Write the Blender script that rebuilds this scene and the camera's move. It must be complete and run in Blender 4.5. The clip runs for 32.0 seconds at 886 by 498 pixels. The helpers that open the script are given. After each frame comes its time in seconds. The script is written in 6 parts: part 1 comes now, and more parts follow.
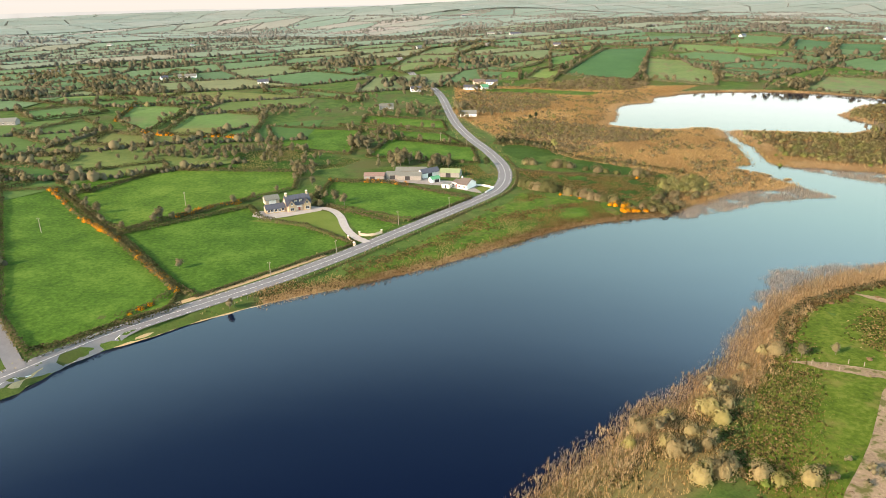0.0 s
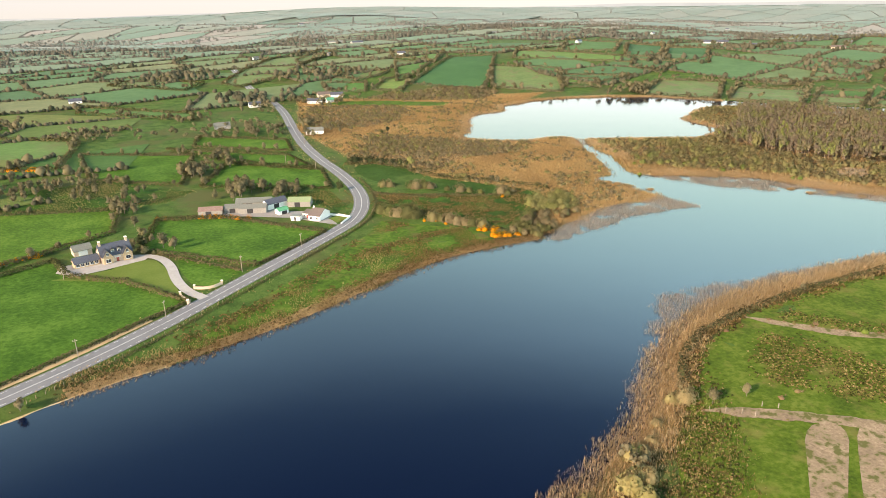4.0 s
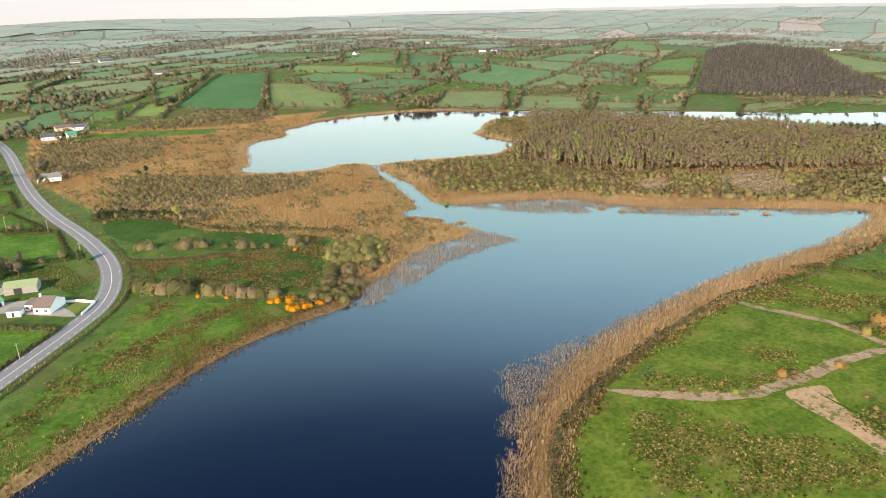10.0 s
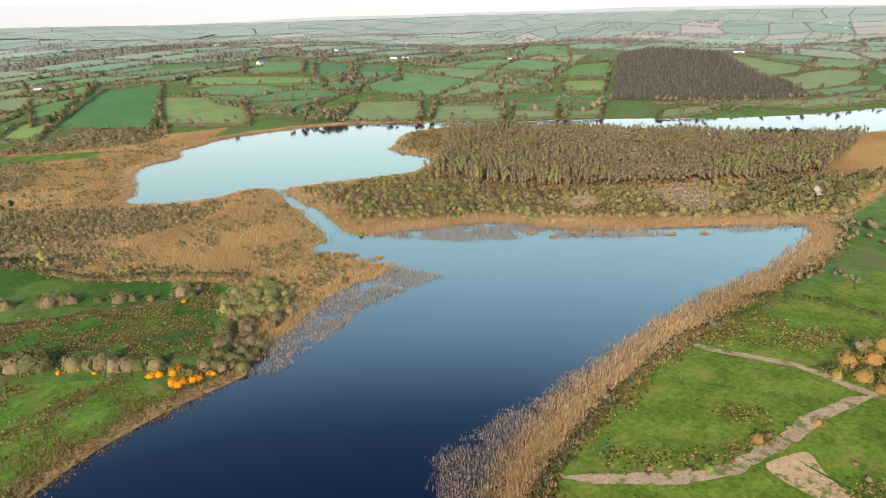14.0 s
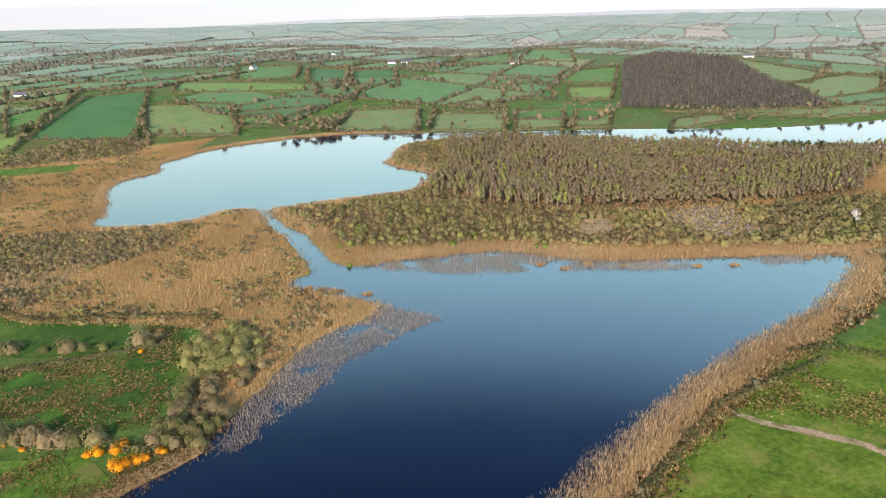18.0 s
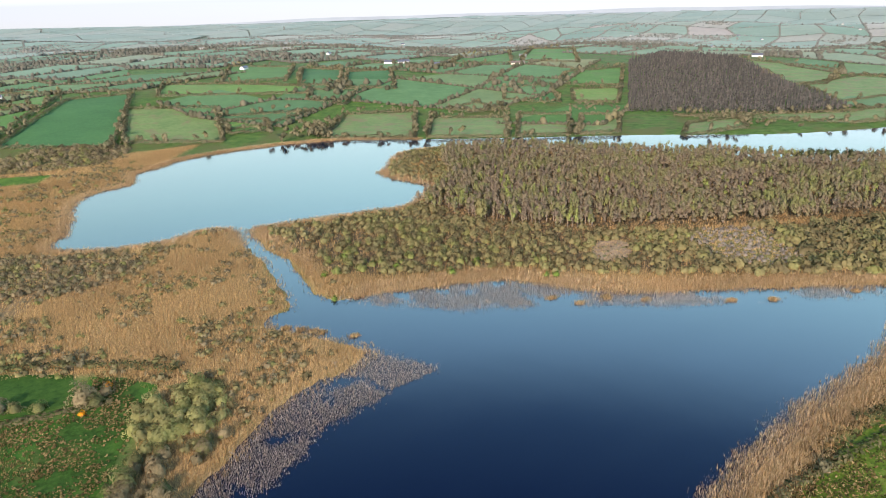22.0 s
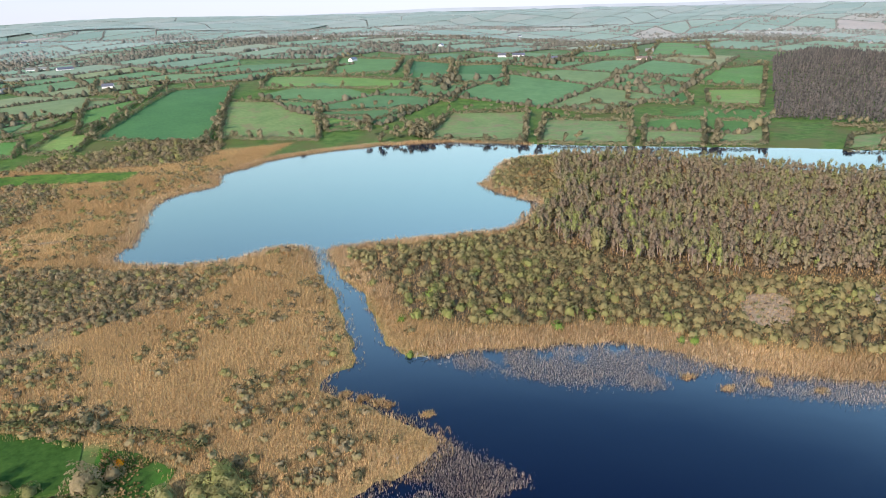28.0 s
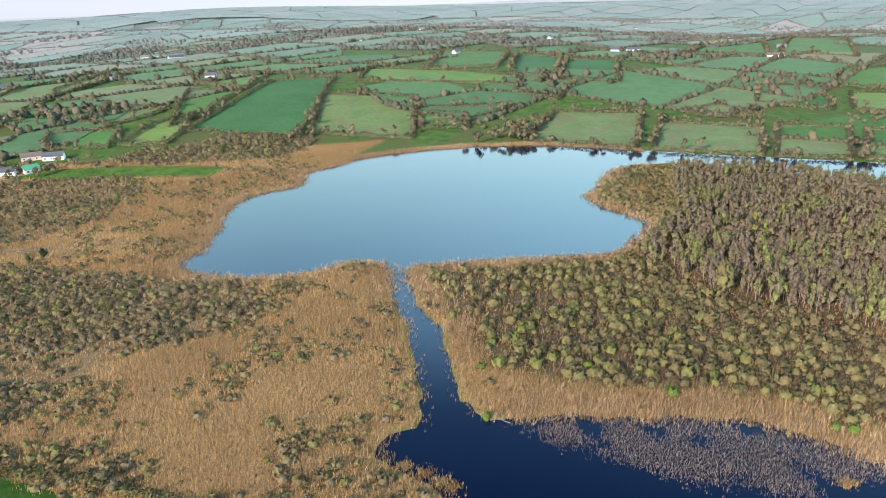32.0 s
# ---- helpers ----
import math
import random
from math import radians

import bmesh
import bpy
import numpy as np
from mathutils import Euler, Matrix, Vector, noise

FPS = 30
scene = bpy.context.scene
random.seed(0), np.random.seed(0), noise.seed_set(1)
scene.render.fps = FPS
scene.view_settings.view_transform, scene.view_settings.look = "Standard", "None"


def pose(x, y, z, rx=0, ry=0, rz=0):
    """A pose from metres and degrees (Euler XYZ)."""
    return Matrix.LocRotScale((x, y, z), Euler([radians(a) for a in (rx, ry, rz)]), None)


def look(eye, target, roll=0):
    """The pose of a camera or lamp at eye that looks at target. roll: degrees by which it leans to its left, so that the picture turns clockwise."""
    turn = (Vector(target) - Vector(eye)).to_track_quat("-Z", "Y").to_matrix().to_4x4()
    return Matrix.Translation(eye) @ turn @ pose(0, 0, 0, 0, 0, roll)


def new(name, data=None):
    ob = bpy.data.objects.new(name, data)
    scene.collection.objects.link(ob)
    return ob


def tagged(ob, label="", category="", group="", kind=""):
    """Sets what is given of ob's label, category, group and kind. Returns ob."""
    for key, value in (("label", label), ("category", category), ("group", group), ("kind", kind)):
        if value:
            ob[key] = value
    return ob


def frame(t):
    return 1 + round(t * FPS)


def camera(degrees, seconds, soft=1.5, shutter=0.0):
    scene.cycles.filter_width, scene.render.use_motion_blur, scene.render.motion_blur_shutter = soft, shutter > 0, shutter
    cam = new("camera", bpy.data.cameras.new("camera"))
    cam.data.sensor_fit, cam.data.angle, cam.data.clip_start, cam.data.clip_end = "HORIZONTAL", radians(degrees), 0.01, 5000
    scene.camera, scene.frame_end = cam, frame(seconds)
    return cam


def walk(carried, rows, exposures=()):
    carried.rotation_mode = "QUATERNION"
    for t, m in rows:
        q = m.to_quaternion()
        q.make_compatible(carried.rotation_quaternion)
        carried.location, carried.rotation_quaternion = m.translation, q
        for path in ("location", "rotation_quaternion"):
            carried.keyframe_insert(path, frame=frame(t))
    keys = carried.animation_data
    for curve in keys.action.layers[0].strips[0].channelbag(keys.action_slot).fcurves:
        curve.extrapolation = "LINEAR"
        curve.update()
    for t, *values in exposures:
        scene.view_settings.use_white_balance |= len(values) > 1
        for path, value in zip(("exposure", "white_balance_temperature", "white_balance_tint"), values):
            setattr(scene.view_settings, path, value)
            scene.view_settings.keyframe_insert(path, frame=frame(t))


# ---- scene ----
# ---- camera and its flight ----
cam = camera(63.768, 32.0, soft=0.6)
# seconds, x, y, z, heading, tilt, lean
PATH = [
    (0.0, 0.00, 0.00, 119.99, 0.000, -20.470, 1.241),
    (1.0, -0.06, 11.82, 119.60, -2.938, -20.414, 1.232),
    (2.0, -0.26, 23.27, 119.32, -6.039, -20.316, 1.205),
    (3.0, -0.13, 34.49, 119.14, -9.220, -20.232, 1.153),
    (3.5, 0.44, 40.42, 119.08, -10.792, -20.194, 1.143),
    (5.5, 5.15, 64.65, 119.06, -16.805, -20.103, 1.259),
    (6.0, 6.60, 70.23, 119.09, -18.120, -20.087, 1.289),
    (7.0, 9.60, 81.22, 119.18, -20.950, -20.026, 1.323),
    (8.0, 13.57, 92.23, 119.41, -23.747, -19.997, 1.358),
    (9.0, 18.29, 102.98, 119.68, -26.651, -19.978, 1.446),
    (10.0, 23.33, 113.40, 119.82, -29.672, -19.872, 1.499),
    (11.0, 28.71, 123.43, 119.96, -32.142, -19.791, 1.551),
    (12.0, 34.71, 132.79, 120.12, -34.269, -19.760, 1.647),
    (13.0, 41.14, 141.83, 120.29, -35.728, -19.756, 1.759),
    (14.0, 47.98, 150.66, 120.47, -36.506, -19.706, 1.773),
    (14.5, 51.29, 154.90, 120.50, -36.505, -19.672, 1.758),
    (16.5, 65.27, 171.83, 120.35, -36.424, -19.454, 1.715),
    (17.0, 68.32, 175.81, 120.41, -36.414, -19.492, 1.721),
    (18.0, 74.70, 183.91, 120.60, -36.470, -19.526, 1.730),
    (19.0, 81.36, 192.45, 120.68, -36.498, -19.536, 1.730),
    (20.0, 88.29, 201.01, 120.55, -36.490, -19.606, 1.736),
    (21.0, 94.94, 209.57, 120.27, -36.511, -19.655, 1.745),
    (22.0, 101.04, 218.10, 119.90, -36.571, -19.676, 1.763),
    (23.0, 107.15, 226.56, 119.49, -36.490, -19.694, 1.769),
    (24.0, 113.77, 235.11, 119.07, -35.730, -19.792, 1.777),
    (25.0, 120.55, 243.51, 118.69, -33.922, -19.856, 1.779),
    (25.5, 124.04, 247.73, 118.51, -32.801, -19.860, 1.777),
    (27.5, 136.72, 265.25, 117.79, -28.500, -20.053, 1.787),
    (28.0, 139.68, 269.73, 117.58, -27.433, -20.086, 1.782),
    (29.0, 145.74, 278.80, 117.12, -25.211, -20.194, 1.731),
    (30.0, 151.27, 288.36, 116.62, -23.159, -20.307, 1.688),
    (31.0, 156.82, 298.26, 116.24, -21.052, -20.381, 1.696),
    (32.0, 161.94, 308.15, 115.77, -18.972, -20.519, 1.746),
]
walk(cam, [(t, pose(x, y, z, 0, 0, a) @ pose(0, 0, 0, 90 + b) @ pose(0, 0, 0, 0, 0, -c)) for t, x, y, z, a, b, c in PATH],
     exposures=((0.0, 1.0, 7150, 24), (9.0, 0.93, 6780, 24), (19.0, 0.88, 6150, 24), (32.0, 0.9, 5700, 24)))

# ---- sky and sun ----
SUN_DIR = Vector((-0.75, -0.52, 0.42)).normalized()
world = bpy.data.worlds.new("sky")
scene.world = world
world.use_nodes = True
wn = world.node_tree
wn.nodes.clear()
sky = wn.nodes.new("ShaderNodeTexSky")
sky.sky_type = "NISHITA"
sky.sun_disc = False
sky.sun_elevation = math.asin(SUN_DIR.z)
sky.sun_rotation = math.atan2(SUN_DIR.x, SUN_DIR.y)
sky.altitude = 100
sky.air_density, sky.dust_density, sky.ozone_density = 1.0, 1.6, 1.5
bg = wn.nodes.new("ShaderNodeBackground")
bg.inputs["Strength"].default_value = 0.042
wo = wn.nodes.new("ShaderNodeOutputWorld")
# the far land lies below eye level: the bright haze of the horizon reaches a little lower than level
tc = wn.nodes.new("ShaderNodeTexCoord")
lower = wn.nodes.new("ShaderNodeVectorMath")
lower.operation = "ADD"
lower.inputs[1].default_value = (0, 0, 0.075)
wn.links.new(tc.outputs["Generated"], lower.inputs[0])
wn.links.new(lower.outputs[0], sky.inputs["Vector"])
wn.links.new(sky.outputs[0], bg.inputs[0])
# thin bright cloud and haze, strongest near the horizon
up = wn.nodes.new("ShaderNodeSeparateXYZ")
wn.links.new(tc.outputs["Generated"], up.inputs[0])
veil = wn.nodes.new("ShaderNodeValToRGB")
el = veil.color_ramp.elements
el[0].position, el[0].color = 0.0, (0.166, 0.163, 0.150, 1)
el[1].position, el[1].color = 0.75, (0.0, 0.005, 0.012, 1)
for p_, c_ in ((0.04, (0.40, 0.395, 0.385)), (0.09, (0.66, 0.68, 0.64)), (0.13, (0.58, 0.66, 0.60)), (0.18, (0.45, 0.62, 0.50)), (0.27, (0.40, 0.69, 0.61)), (0.37, (0.39, 0.73, 0.77)), (0.46, (0.29, 0.56, 0.68)), (0.54, (0.06, 0.14, 0.21)), (0.64, (0.01, 0.02, 0.04))):
    el.new(p_).color = (*c_, 1)
wn.links.new(up.outputs["Z"], veil.inputs["Fac"])
bg2 = wn.nodes.new("ShaderNodeBackground")
wn.links.new(veil.outputs["Color"], bg2.inputs[0])
# the veil is brighter away from the low sun, in the east
turn_to = wn.nodes.new("ShaderNodeMapRange")
turn_to.interpolation_type = "SMOOTHSTEP"
for key_, val_ in (("From Min", 0.0), ("From Max", 0.62), ("To Min", 0.76), ("To Max", 1.36)):
    turn_to.inputs[key_].default_value = val_
wn.links.new(up.outputs["X"], turn_to.inputs["Value"])
aloft = wn.nodes.new("ShaderNodeMapRange")
aloft.inputs["From Min"].default_value, aloft.inputs["From Max"].default_value = 0.12, 0.42
wn.links.new(up.outputs["Z"], aloft.inputs["Value"])
gain = wn.nodes.new("ShaderNodeMix")
gain.inputs[2].default_value = 1.0
wn.links.new(aloft.outputs[0], gain.inputs[0])
wn.links.new(turn_to.outputs[0], gain.inputs[3])
strength = wn.nodes.new("ShaderNodeMath")
strength.operation = "MULTIPLY"
strength.inputs[1].default_value = 1.9
wn.links.new(gain.outputs[0], strength.inputs[0])
wn.links.new(strength.outputs[0], bg2.inputs["Strength"])
both = wn.nodes.new("ShaderNodeAddShader")
wn.links.new(bg.outputs[0], both.inputs[0])
wn.links.new(bg2.outputs[0], both.inputs[1])
wn.links.new(both.outputs[0], wo.inputs[0])
sun_data = bpy.data.lights.new("sun", "SUN")
sun_data.energy, sun_data.angle, sun_data.color = 5.0, radians(4), (1.0, 0.83, 0.62)
sun = new("sun", sun_data)
sun.matrix_world = look(SUN_DIR * 500, (0, 0, 0))

# ---- plan: shores, in metres, water level 0 ----
WEST_SHORE = [(-140, 194), (-132, 213), (-119, 227), (-103, 240), (-85, 253), (-72, 261), (-60, 269), (-44, 276), (-21, 288), (4, 303),
              (32, 325), (63, 348), (95, 359), (121, 363)]
SPIT = [(128, 371), (140, 380), (148, 386), (160, 397), (174, 405), (189, 411), (199, 410), (210, 414), (216, 419), (212, 432), (207, 440),
        (202, 448), (197, 457), (194, 464), (197, 469), (203, 470), (211, 469)]
CHANNEL_W = [(213, 476), (217, 494), (222, 514), (225, 528), (227, 550), (231, 578), (233, 590), (227, 600), (213, 600), (196, 595),
             (182, 598), (168, 603), (155, 612), (146, 624)]
UPPER_W = [(147, 633), (158, 648), (164, 672), (172, 711), (187, 735), (222, 742), (221, 762), (229, 775), (252, 784), (266, 796),
           (298, 803), (341, 800), (366, 795), (407, 780)]
RIVER_N = [(460, 730), (508, 685), (554, 648), (595, 615), (634, 580), (672, 540), (716, 507), (768, 483), (826, 462), (960, 430), (1250, 380)]
RIVER_S = [(1200, 300), (900, 350), (720, 400), (638, 432), (612, 465), (586, 512), (552, 562), (516, 615), (478, 672), (455, 690)]
ISLE = [(421, 697), (401, 683), (380, 658), (362, 644), (365, 622), (370, 603), (369, 589), (353, 578), (345, 571), (331, 563), (309, 568),
        (285, 575), (260, 581), (244, 586), (239, 583)]
CHANNEL_E = [(237, 576), (232, 547), (231, 534), (235, 525), (231, 513), (228, 502), (226, 488), (224, 472), (228, 464)]
NORTH_SHORE = [(238, 462), (250, 460), (262, 451), (280, 446), (296, 437), (306, 424), (316, 404), (331, 388), (349, 375), (367, 362), (385, 348),
               (407, 332), (418, 323), (411, 314), (392, 306)]
EAST_SHORE = [(345, 299), (308, 299), (264, 296), (232, 290), (201, 285), (171, 277), (149, 267), (130, 253), (116, 235), (106, 219), (96, 208),
              (92, 201), (81, 196), (68, 184), (54, 176), (41, 161), (21, 144), (0, 115)]
BEHIND = [(-30, 60), (-60, -160), (-330, -160), (-270, 110), (-170, 168)]
LAKE = WEST_SHORE + SPIT + CHANNEL_W + UPPER_W + RIVER_N + RIVER_S + ISLE + CHANNEL_E + NORTH_SHORE + EAST_SHORE + BEHIND

ROAD = [(-330, -10), (-230, 95), (-170, 165), (-144, 201), (-133, 217), (-121, 234), (-106, 249), (-89, 265), (-70, 284), (-50, 307), (-36, 325), (-23, 342),
        (-9, 360), (6, 379), (23, 401), (34, 417), (41, 441), (43, 472), (39, 505), (33, 536), (24, 573), (14, 635), (8, 715), (2, 808), (-9, 870), (-40, 960), (-60, 1100)]
SIDE_ROAD = [(-141, 207), (-150, 218), (-161, 231), (-185, 262), (-230, 310)]
DRIVE = [(-37, 328), (-45, 338), (-51, 352), (-55, 370), (-61, 382), (-69, 387), (-78, 383), (-87, 376), (-97, 377)]
TRACK = [(113, 206), (130, 199), (144, 193), (156, 187), (180, 178), (215, 165)]
TRACK_N = [(253, 285), (252, 275), (260, 259), (265, 248), (265, 238), (264, 229), (268, 210), (280, 190)]
TRACK_M = [(265, 224), (256, 227), (237, 230), (222, 229), (207, 231), (199, 231), (185, 238), (175, 246), (167, 253), (163, 258)]


def chaikin(pts, closed, times=2):
    p = np.array(pts, float)
    for _ in range(times):
        q = np.roll(p, -1, 0) if closed else p[1:]
        a = p if closed else p[:-1]
        s = np.empty((2 * len(a), 2))
        s[0::2], s[1::2] = 0.75 * a + 0.25 * q, 0.25 * a + 0.75 * q
        p = s if closed else np.vstack([p[:1], s, p[-1:]])
    return p


def inside(poly, x, y):
    """Whether points lie in a polygon."""
    poly = np.asarray(poly, float)
    x, y = np.asarray(x, float), np.asarray(y, float)
    res = np.zeros(x.shape, bool)
    x0, y0 = poly[-1]
    for x1, y1 in poly:
        if y0 != y1:
            res ^= ((y1 > y) != (y0 > y)) & (x < (x0 - x1) * (y - y1) / (y0 - y1) + x1)
        x0, y0 = x1, y1
    return res


def line_dist(pts, x, y, closed=False):
    pts = np.asarray(pts, float)
    segs = list(zip(pts[:-1], pts[1:])) + ([(pts[-1], pts[0])] if closed else [])
    best = np.full(np.shape(x), 1e9)
    for (ax, ay), (bx, by) in segs:
        dx, dy = bx - ax, by - ay
        t = np.clip(((x - ax) * dx + (y - ay) * dy) / (dx * dx + dy * dy + 1e-9), 0, 1)
        best = np.minimum(best, (x - ax - t * dx) ** 2 + (y - ay - t * dy) ** 2)
    return np.sqrt(best)


def ss(a, b, v):
    t = np.clip((v - a) / (b - a), 0, 1)
    return t * t * (3 - 2 * t)


rng = np.random.default_rng(7)
LAKE_LINE = chaikin(LAKE, True, 1)
CELL, X0, Y0, NX, NY = 2.0, -420.0, 60.0, 640, 430
GX, GY = np.meshgrid(X0 + CELL * np.arange(NX), Y0 + CELL * np.arange(NY))
SHORE = line_dist(LAKE_LINE, GX, GY, True) * np.where(inside(LAKE_LINE, GX, GY), -1, 1)


def smooth_noise(step, seed, shape=(NY, NX)):
    r = np.random.default_rng(seed)
    n = r.random((shape[0] // step + 3, shape[1] // step + 3))
    v, u = np.arange(shape[0]) / step, np.arange(shape[1]) / step
    i, j = v.astype(int), u.astype(int)
    a, b = ss(0, 1, v - i)[:, None], ss(0, 1, u - j)[None]
    return (n[i][:, j] * (1 - a) + n[i + 1][:, j] * a) * (1 - b) + (n[i][:, j + 1] * (1 - a) + n[i + 1][:, j + 1] * a) * b


SHORE = SHORE + 2.2 * (smooth_noise(3, 1) - 0.5) + 2.0 * (smooth_noise(7, 2) - 0.5) * (np.abs(SHORE) < 30)


def raster(grid, x, y, outside=0.0):
    u, v = (np.asarray(x, float) - X0) / CELL, (np.asarray(y, float) - Y0) / CELL
    ok = (u > 0) & (v > 0) & (u < NX - 1.01) & (v < NY - 1.01)
    i, j = np.clip(v, 0, NY - 2).astype(int), np.clip(u, 0, NX - 2).astype(int)
    a, b = np.clip(v, 0, NY - 1) - i, np.clip(u, 0, NX - 1) - j
    val = (grid[i, j] * (1 - a) + grid[i + 1, j] * a) * (1 - b) + (grid[i, j + 1] * (1 - a) + grid[i + 1, j + 1] * a) * b
    return np.where(ok, val, outside)


def shore_dist(x, y):
    x, y = np.asarray(x, float), np.asarray(y, float)
    far = np.where(inside(LAKE_LINE, x, y), -20.0, 60.0)
    return raster(SHORE, x, y, 1e6) * (raster(SHORE, x, y, 1e6) < 1e5) + far * (raster(SHORE, x, y, 1e6) >= 1e5)


def hills(x, y):
    w = ss(0, 420, -x * 0.78 + (y - 330) * 0.10)
    h = 1.2 + 14 * w * ss(1500, 500, y)
    d = y - (770 - 0.0003025 * np.maximum(x - 150, 0) ** 1.9)
    h = h + 24 * ss(40, 330, d) * np.exp(-((x - 420) / 700.0) ** 2)
    r = np.hypot(x, y)
    h = h - 22 * ss(1300, 3000, r) + 14 * ss(3200, 4400, r) - 180 * ss(4600, 6400, r)
    a = np.arctan2(x, y)
    ridge = np.sin(r / 190 + 2.2 * np.sin(a * 3.1 + 0.6) + 0.9 * np.sin(a * 7.3)) + 0.5 * np.sin(r / 97 + 3 * np.sin(a * 5.2))
    h = h + 9 * ss(1500, 2300, r) * ss(4700, 4200, r) * ridge
    return h + 16 * ss(1100, 2200, r) * ss(4400, 3000, r) * np.sin(x / 260 + 1.3 * np.sin(y / 410)) * np.sin(y / 230 + 0.8 * np.sin(x / 370))


ROAD_AWAY = line_dist(chaikin(ROAD, False, 2), GX, GY)


def height(x, y):
    x, y = np.asarray(x, float), np.asarray(y, float)
    s = shore_dist(x, y)
    land = 0.25 * ss(0, 3, s) + (hills(x, y) - 0.25) * ss(1, 22, s)
    k = ss(10.5, 5.2, raster(ROAD_AWAY, x, y, 99.0)) * ss(0.5, 3.5, s)
    land = land * (1 - k) + (hills(x, y) + 0.25) * k
    return np.where(s < 0, np.maximum(-1.6, s * 0.3), land)

# ---- materials ----
def nodes_of(name):
    m = bpy.data.materials.new(name)
    m.use_nodes = True
    nt = m.node_tree
    bsdf = nt.nodes["Principled BSDF"]
    return m, nt, bsdf


def noise_node(nt, vec, scale, detail=4.0, rough=0.6):
    n = nt.nodes.new("ShaderNodeTexNoise")
    n.inputs["Scale"].default_value, n.inputs["Detail"].default_value, n.inputs["Roughness"].default_value = scale, detail, rough
    nt.links.new(vec, n.inputs["Vector"])
    return n.outputs["Fac"]


def ramp_node(nt, fac, stops):
    r = nt.nodes.new("ShaderNodeValToRGB")
    el = r.color_ramp.elements
    el[0].position, el[0].color = stops[0][0], (*stops[0][1], 1)
    el[1].position, el[1].color = stops[-1][0], (*stops[-1][1], 1)
    for p, c in stops[1:-1]:
        e = el.new(p)
        e.color = (*c, 1)
    nt.links.new(fac, r.inputs["Fac"])
    return r.outputs["Color"]


def mix_node(nt, fac, a, b, blend="MIX"):
    m = nt.nodes.new("ShaderNodeMix")
    m.data_type, m.blend_type = "RGBA", blend
    for sock, val in ((m.inputs[0], fac), (m.inputs[6], a), (m.inputs[7], b)):
        if isinstance(val, bpy.types.NodeSocket):
            nt.links.new(val, sock)
        else:
            sock.default_value = val if isinstance(val, float) else (*val, 1)
    return m.outputs[2]


def math_node(nt, op, a, b=0.0, c=0.0):
    m = nt.nodes.new("ShaderNodeMath")
    m.operation = op
    for sock, val in zip(m.inputs, (a, b, c)):
        if isinstance(val, bpy.types.NodeSocket):
            nt.links.new(val, sock)
        else:
            sock.default_value = val
    return m.outputs[0]


def place(nt):
    return nt.nodes.new("ShaderNodeNewGeometry").outputs["Position"]


def bump(nt, bsdf, fac, strength, dist):
    b = nt.nodes.new("ShaderNodeBump")
    b.inputs["Strength"].default_value, b.inputs["Distance"].default_value = strength, dist
    nt.links.new(fac, b.inputs["Height"])
    nt.links.new(b.outputs[0], bsdf.inputs["Normal"])


def ground_mat(name, stops, fine, coarse, rough=0.95, patch=None, patch_scale=0.05, patch_at=(0.5, 0.65), bumpy=0.3, haze_sheen=0.0, vary=None):
    """A surface with fine grain, broad patches and bump, in world metres."""
    m, nt, bsdf = nodes_of(name)
    pos = place(nt)
    a = math_node(nt, "ADD", math_node(nt, "MULTIPLY", noise_node(nt, pos, fine, 5, 0.7), 0.55), math_node(nt, "MULTIPLY", noise_node(nt, pos, coarse, 4), 0.45))
    col = ramp_node(nt, a, stops)
    if patch:
        f = ramp_node(nt, noise_node(nt, pos, patch_scale, 5, 0.65), [(patch_at[0], (0, 0, 0)), (patch_at[1], (1, 1, 1))])
        col = mix_node(nt, f, col, patch)
    if vary:
        info = nt.nodes.new("ShaderNodeObjectInfo")
        geo = nt.nodes.new("ShaderNodeNewGeometry")
        r = math_node(nt, "FRACT", math_node(nt, "ADD", info.outputs["Random"], geo.outputs["Random Per Island"]))
        col = mix_node(nt, 1.0, col, ramp_node(nt, r, vary), "MULTIPLY")
    nt.links.new(col, bsdf.inputs["Base Color"])
    bsdf.inputs["Roughness"].default_value = rough
    bsdf.inputs["Specular IOR Level"].default_value = 0.08
    # a pale sheen at grazing view imitates haze over far ground
    if haze_sheen:
        bsdf.inputs["Sheen Weight"].default_value = haze_sheen
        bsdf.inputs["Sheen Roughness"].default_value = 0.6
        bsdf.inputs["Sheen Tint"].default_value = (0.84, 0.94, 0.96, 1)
    bump(nt, bsdf, a, bumpy, 0.4)
    return m


